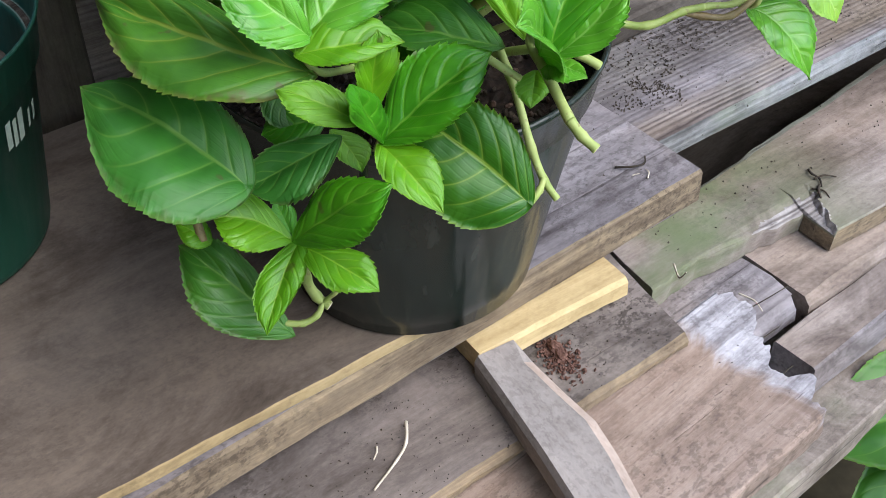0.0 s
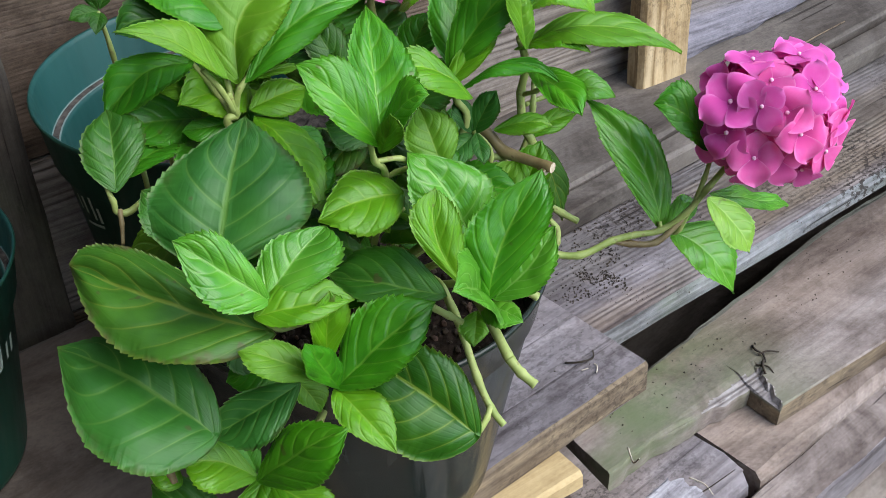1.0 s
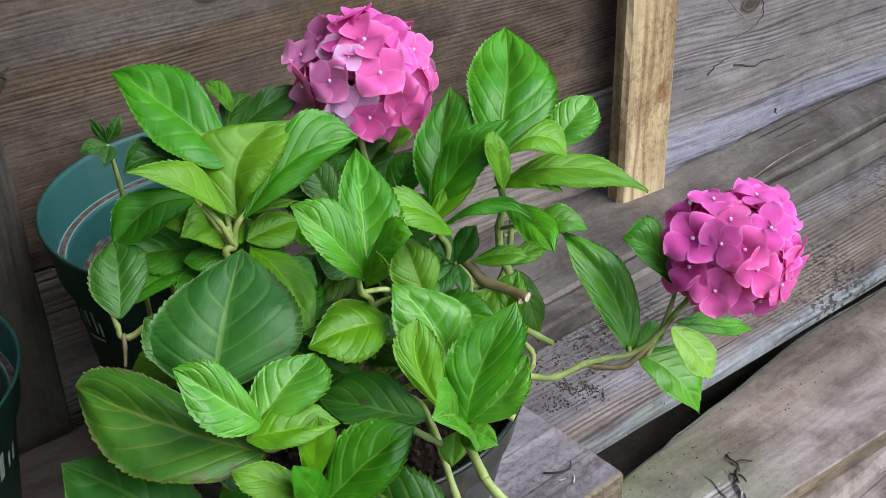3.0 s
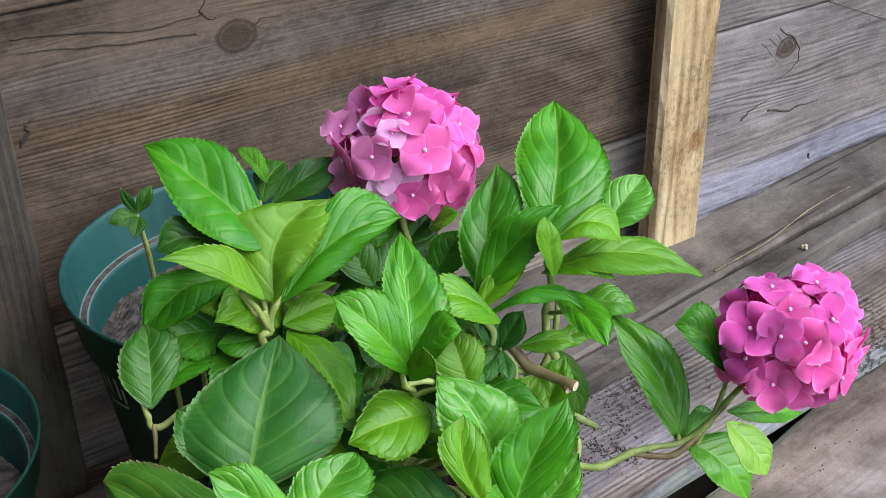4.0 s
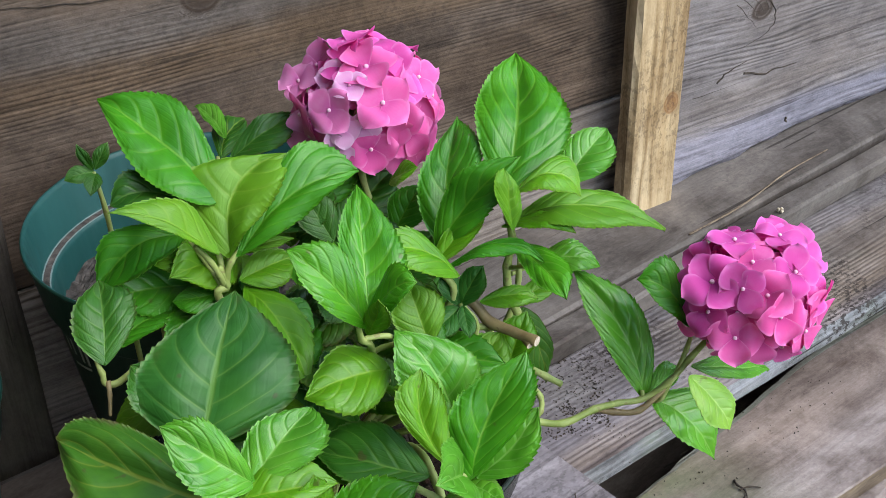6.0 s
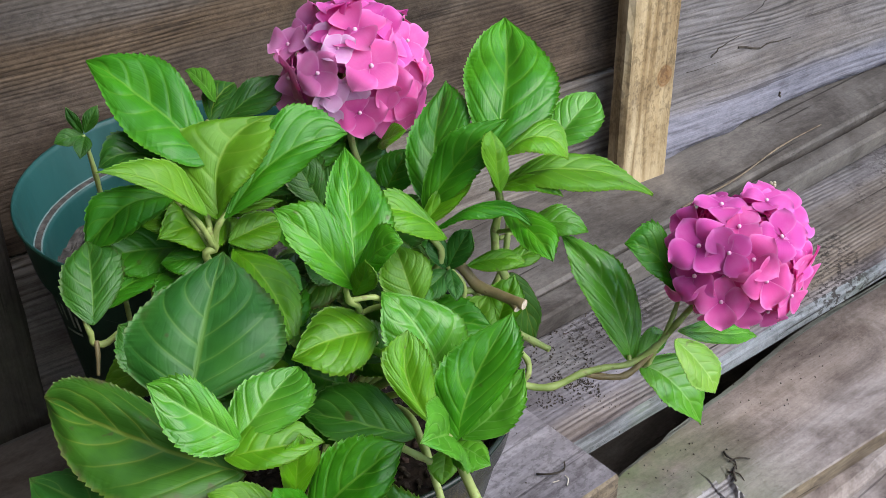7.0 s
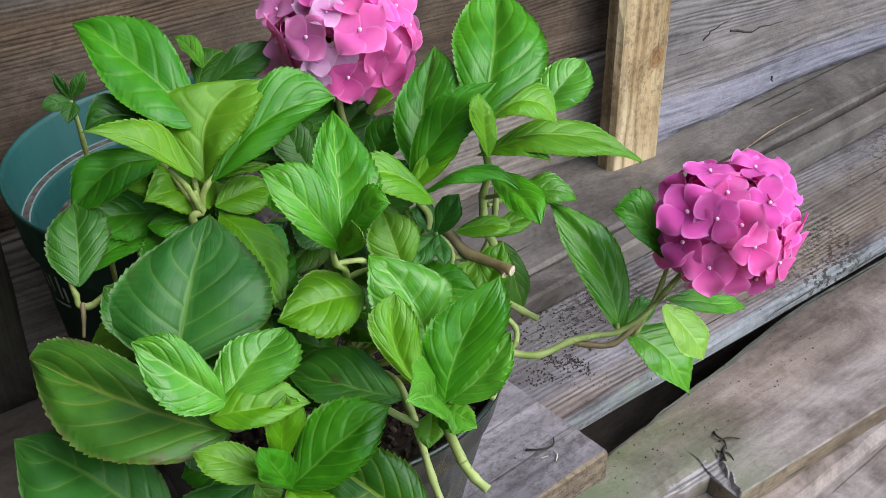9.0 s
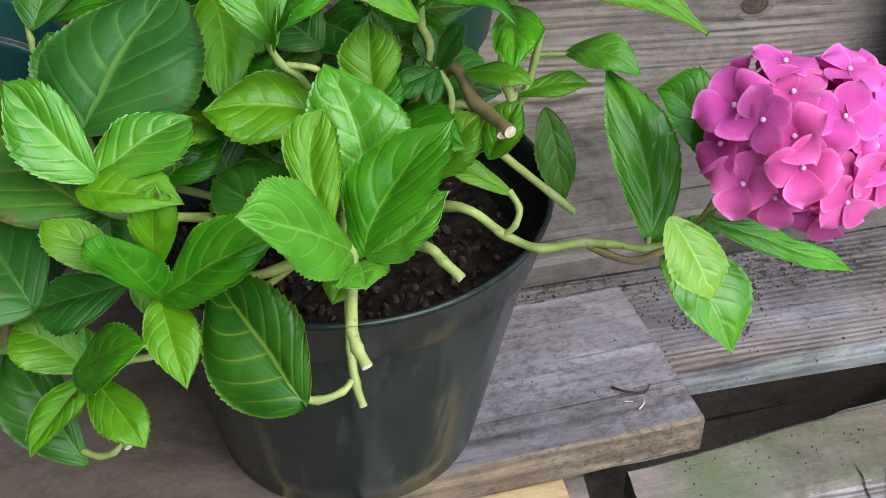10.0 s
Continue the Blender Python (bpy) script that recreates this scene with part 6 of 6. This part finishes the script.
tagged(handle, "worn grey wooden tool handle lying across the boards", "handle")

crumbs = bmesh.new()
rng = random.Random(4)


def scatter(bm, count, x0, x1, y0, y1, z, size, slope=0.14, power=1.0):
    for _ in range(count):
        x, w = rng.uniform(x0, x1), rng.random() ** power
        y = y0 + (y1 - y0) * w + slope * (x - x0)
        s = size * rng.uniform(0.3, 1.0)
        m = Matrix.Translation((x, y, z + s * 0.25)) @ Euler((rng.random() * 3, rng.random() * 3, rng.random() * 6)).to_matrix().to_4x4() @ Matrix.Diagonal((s, s * rng.uniform(0.4, 0.9), s * 0.5, 1))
        bmesh.ops.create_icosphere(bm, subdivisions=1, radius=1.0, matrix=m)


scatter(crumbs, 700, 0.98, 1.34, 0.90, 0.985, -0.036, 0.0018)
scatter(crumbs, 160, 1.0, 1.5, 0.80, 0.95, -0.036, 0.0015)
for _ in range(30):
    dx, dy, dr = rng.gauss(1.195, 0.045), rng.gauss(0.917, 0.02), rng.uniform(0.004, 0.015)
    scatter(crumbs, rng.randrange(8, 34), dx - dr, dx + dr, dy - dr, dy + dr, -0.036, rng.uniform(0.0009, 0.002), 0.1)
scatter(crumbs, 40, 0.9, 1.11, 0.75, 0.86, 0.0, 0.0012)
scatter(crumbs, 420, 0.62, 1.03, 0.61, 0.70, -0.06, 0.0012, 0.09)
scatter(crumbs, 70, 0.92, 1.08, 0.54, 0.62, -0.078, 0.0011)
scatter(crumbs, 120, 1.15, 1.6, 0.80, 0.87, -0.147, 0.0016)
scatter(crumbs, 60, 1.38, 1.6, 0.775, 0.83, -0.149, 0.0016)
tagged(part("dirt_crumbs", crumbs, MAT["bark_bit"]), "dark crumbs of soil and bark strewn over the boards", "dirt", kind="stuff")

rot = bmesh.new()
for _ in range(420):
    a, b = rng.gauss(0, 1), rng.gauss(0, 1)
    s = rng.uniform(0.0005, 0.0017)
    m = Matrix.Translation((0.934 + 0.0065 * a, 0.688 + 0.013 * b, -0.0585)) @ Euler((rng.random(), rng.random(), rng.random() * 6)).to_matrix().to_4x4() @ Matrix.Diagonal((s * 1.6, s, s * 0.5, 1))
    bmesh.ops.create_icosphere(rot, subdivisions=1, radius=1.0, matrix=m)
bmesh.ops.create_icosphere(rot, subdivisions=3, radius=1.0, matrix=Matrix.Translation((0.936, 0.692, -0.0575)) @ Matrix.Diagonal((0.0055, 0.012, 0.004, 1)))
rot.verts.ensure_lookup_table()
for v in rot.verts[-642:]:
    v.co += 0.0018 * noise.noise_vector(v.co * 420)
tagged(part("rotten_wood", rot, MAT["rot"]), "reddish crumbled rotten wood on the board", "rotten wood", kind="stuff")


def twig(points, r, mat="straw", label="pale dry stalk lying on the boards"):
    bm = bmesh.new()
    tube(bm, points, r, r * 0.6, 6)
    tagged(part("dry_stalk", bm, MAT[mat], smooth=True), label, "stalk", "dry stalks on the boards")


twig([(0.795, 0.69, -0.056), (0.785, 0.672, -0.055), (0.772, 0.663, -0.058), (0.745, 0.648, -0.058)], 0.0014)
twig([(0.765, 0.682, -0.058), (0.762, 0.676, -0.056), (0.757, 0.672, -0.058)], 0.0009)
twig([(0.80, 0.612, -0.093), (0.822, 0.615, -0.09), (0.845, 0.622, -0.088), (0.862, 0.612, -0.091), (0.872, 0.616, -0.093)], 0.0012)
twig([(1.068, 0.80, 0.001), (1.078, 0.79, 0.004), (1.092, 0.79, 0.002), (1.098, 0.797, 0.003)], 0.0011, "bark_bit", "dark curled stalk lying on the plank")
twig([(1.083, 0.773, 0.001), (1.088, 0.778, 0.002), (1.089, 0.784, 0.001)], 0.0007)
twig([(1.074, 0.783, 0.001), (1.080, 0.781, 0.002)], 0.0006)
twig([(1.13, 0.775, -0.125), (1.115, 0.75, -0.115), (1.108, 0.735, -0.093)], 0.0011)
twig([(1.13, 0.69, -0.093), (1.135, 0.675, -0.092), (1.133, 0.662, -0.093)], 0.0009)
twig([(1.499, 1.078, -0.0025), (1.604, 1.092, -0.0025), (1.711, 1.120, -0.0025), (1.807, 1.134, -0.0025)], 0.0014, "plank_end", "long pale splinter along the ledge board")

for pts, r in (([(1.357, 0.831, -0.146), (1.352, 0.822, -0.143), (1.354, 0.812, -0.144), (1.349, 0.803, -0.146)], 0.0014),
               ([(1.35, 0.816, -0.145), (1.36, 0.812, -0.142), (1.372, 0.806, -0.145)], 0.0012),
               ([(1.349, 0.806, -0.146), (1.341, 0.8, -0.144), (1.336, 0.79, -0.147)], 0.0018),
               ([(1.338, 0.806, -0.146), (1.345, 0.796, -0.145), (1.344, 0.786, -0.147)], 0.001)):
    twig(pts, r, "bark_bit", "dark splinter torn from the broken board")

# grit on the soil of the pots
def grit(parent, x, y, z, r, count, mat, size, label):
    bm = bmesh.new()
    for _ in range(count):
        a, q = rng.random() * 6.28, math.sqrt(rng.random()) * r
        s = size * rng.uniform(0.35, 1.0)
        m = Matrix.Translation((q * math.cos(a), q * math.sin(a), z)) @ Euler((rng.random() * 3, rng.random() * 3, rng.random() * 6)).to_matrix().to_4x4() @ Matrix.Diagonal((s, s * 0.7, s * 0.55, 1))
        bmesh.ops.create_icosphere(bm, subdivisions=1, radius=1.0, matrix=m)
    tagged(part("grit", bm, MAT[mat], parent), label, kind="stuff")


grit(main_pot, 0, 0, 0.152, 0.12, 50, "stone", 0.005, "reddish bark chips on the soil")
grit(main_pot, 0, 0, 0.152, 0.118, 420, "bark_bit", 0.005, "dark lumps of compost")
grit(back_pot, 0, 0, 0.174, 0.122, 240, "dry_soil", 0.009, "grey lumps of dry soil")
grit(left_pot, 0, 0, 0.121, 0.106, 160, "dry_soil", 0.009, "grey lumps of dry soil")


def bars(parent, rows, tilt, kr, kz):
    """Worn print on a pot's side, as plain bars that follow its curve."""
    for k, (a0, a1, z0, z1) in enumerate(rows):
        bm = bmesh.new()
        g = []
        for i in range(9):
            a = a0 + (a1 - a0) * i / 8
            row = []
            for z in (z0, z1):
                zz = z + tilt * (a - a0)
                r = (0.112 + (0.136 - 0.112) * (zz / kz - 0.012) / 0.193) * kr + 0.0007
                row.append(bm.verts.new((r * math.cos(a), r * math.sin(a), zz)))
            g.append(row)
        for p, q in zip(g, g[1:]):
            bm.faces.new((p[0], q[0], q[1], p[1]))
        part("print_bar", bm, MAT["print"], parent, "faded pale print")


bars(left_pot, [(-0.90, -0.85, 0.118, 0.142), (-0.83, -0.79, 0.116, 0.14), (-0.77, -0.71, 0.116, 0.142), (-0.64, -0.61, 0.118, 0.134), (-0.56, -0.52, 0.118, 0.134)], 0.02, 0.905, 0.76)
bars(back_pot, [(-3.08, -3.05, 0.178, 0.194), (-3.01, -2.98, 0.178, 0.196), (-2.92, -2.89, 0.176, 0.2), (-2.86, -2.83, 0.176, 0.192), (-3.06, -2.84, 0.164, 0.167)], 0.03, 1.0, 1.0)
# ---- the young shoots in the back pot ----
shoot = new("young_plant")
shoot.matrix_world = Matrix.Translation((0.76, 0.93, 0.18))
tagged(shoot, "small green shoot growing in the back pot", "plant")
stem([(0.755, 0.905, 0.185), (0.754, 0.914, 0.30), (0.753, 0.92, 0.366), (0.752, 0.93, 0.395)], 0.0022, 0.0016, "green_stem", shoot)
stem([(0.775, 0.90, 0.18), (0.772, 0.895, 0.26), (0.77, 0.89, 0.335)], 0.0022, 0.0016, "green_stem", shoot)
leaf((0.7520, 0.9300, 0.3970), (0.7480, 0.9315, 0.4069), (0.7450, 0.9349, 0.4166), (0.7443, 0.9326, 0.4053), (0.7514, 0.9294, 0.4085), 0.46, "dark", shoot)
leaf((0.7540, 0.9300, 0.3970), (0.7598, 0.9306, 0.4055), (0.7666, 0.9328, 0.4131), (0.7559, 0.9338, 0.4081), (0.7632, 0.9265, 0.4037), 0.46, "dark", shoot)
leaf((0.7520, 0.9300, 0.3950), (0.7415, 0.9287, 0.3967), (0.7310, 0.9300, 0.3950), (0.7415, 0.9226, 0.3932), (0.7415, 0.9338, 0.4016), 0.46, "dark", shoot)
leaf((0.7530, 0.9280, 0.3940), (0.7477, 0.9193, 0.3927), (0.7425, 0.9119, 0.3877), (0.7531, 0.9159, 0.3925), (0.7423, 0.9221, 0.3944), 0.46, "dark", shoot)

# ---- weeds on the ground beside the stack ----
weed = new("weed")
weed.matrix_world = Matrix.Translation((1.3, 0.55, -0.5))
tagged(weed, "leafy green weed growing beside the timber", "weed")
stem([(1.3, 0.55, -0.5), (1.3, 0.56, -0.4), (1.32, 0.57, -0.355)], 0.004, 0.003, "green_stem", weed)
leaf((1.4400, 0.5900, -0.2990), (1.3214, 0.6013, -0.2796), (1.2050, 0.6300, -0.2940), (1.3106, 0.5409, -0.3026), (1.3312, 0.6544, -0.2427), 0.46, "dark", weed)
leaf((1.4000, 0.5500, -0.3490), (1.3059, 0.5560, -0.3406), (1.2150, 0.5750, -0.3590), (1.2999, 0.5042, -0.3593), (1.3105, 0.6020, -0.3102), 0.46, "dark", weed)
leaf((1.3600, 0.5000, -0.3690), (1.2782, 0.5009, -0.3669), (1.2000, 0.5100, -0.3890), (1.2766, 0.4566, -0.3763), (1.2783, 0.5418, -0.3473), 0.46, "fresh", weed)
leaf((1.3200, 0.5700, -0.3290), (1.3860, 0.6121, -0.3117), (1.4500, 0.6600, -0.3190), (1.3610, 0.6465, -0.2960), (1.4119, 0.5753, -0.3169), 0.46, "mid", weed)

bud = bmesh.new()
for k in range(5):
    bmesh.ops.create_icosphere(bud, subdivisions=2, radius=0.0022, matrix=Matrix.Translation((1.633 + 0.003 * math.cos(k * 2.2), 1.054 + 0.003 * math.sin(k * 2.2), -0.0035 + 0.001 * k)))
tagged(part("fallen_bud", bud, MAT["cut"], smooth=True), "small white fallen bud on the grey board", "bud")

# ---- splits and marks in the wall boards, and a thin dark line across them ----
def split(line, r=0.0012, y=1.2095):
    bm = bmesh.new()
    pts = []
    for (x0, z0), (x1, z1) in zip(line, line[1:]):
        for k in range(3):
            f = k / 3
            pts.append((x0 + (x1 - x0) * f + rng.uniform(-1, 1) * 0.002 * (k > 0), y, z0 + (z1 - z0) * f + rng.uniform(-1, 1) * 0.0014 * (k > 0)))
    pts.append((line[-1][0], y, line[-1][1]))
    tube(bm, pts, r, r * 0.3, 5)
    part("split", bm, MAT["bark_bit"], wall, "dark open split in the board")


split([(0.748, 0.435), (0.806, 0.428), (0.868, 0.417), (0.92, 0.419), (0.928, 0.433), (0.945, 0.438)])
split([(0.92, 0.424), (0.929, 0.414), (0.942, 0.413)])
split([(0.915, 0.402), (0.845, 0.408), (0.789, 0.417), (0.745, 0.422)], 0.0009)
split([(0.971, 0.398), (0.985, 0.403), (1.02, 0.402)], 0.0008)
split([(0.738, 0.335), (0.747, 0.348), (0.745, 0.354), (0.754, 0.358)], 0.0024)
# the torn swirl round the knot of the grey boards
split([(1.706, 0.229), (1.729, 0.214), (1.749, 0.191), (1.75, 0.175), (1.74, 0.164), (1.716, 0.156), (1.688, 0.152)], 0.0011)
split([(1.7, 0.223), (1.718, 0.206), (1.733, 0.188)], 0.0006)
split([(1.687, 0.219), (1.706, 0.203), (1.724, 0.181)], 0.0006)
split([(1.674, 0.215), (1.698, 0.192), (1.72, 0.171)], 0.0006)
split([(1.71, 0.225), (1.73, 0.206), (1.741, 0.184)], 0.0006)
split([(1.654, 0.11), (1.666, 0.12), (1.688, 0.126), (1.706, 0.129)], 0.0016)
split([(1.703, 0.112), (1.745, 0.1), (1.768, 0.103), (1.805, 0.101)], 0.0019)
split([(1.613, 0.099), (1.663, 0.099), (1.715, 0.1)], 0.0006)
split([(1.792, 0.022), (1.795, 0.016), (1.794, 0.012)], 0.002, 1.203)
bm = bmesh.new()
tube(bm, [(1.745, 1.203, 0.268), (1.782, 1.202, 0.252), (1.939, 1.203, 0.185), (2.05, 1.204, 0.138)], 0.0007, 0.0007, 5)
tagged(part("thread", bm, MAT["bark_bit"]), "thin dark line along the wall boards", "thread")
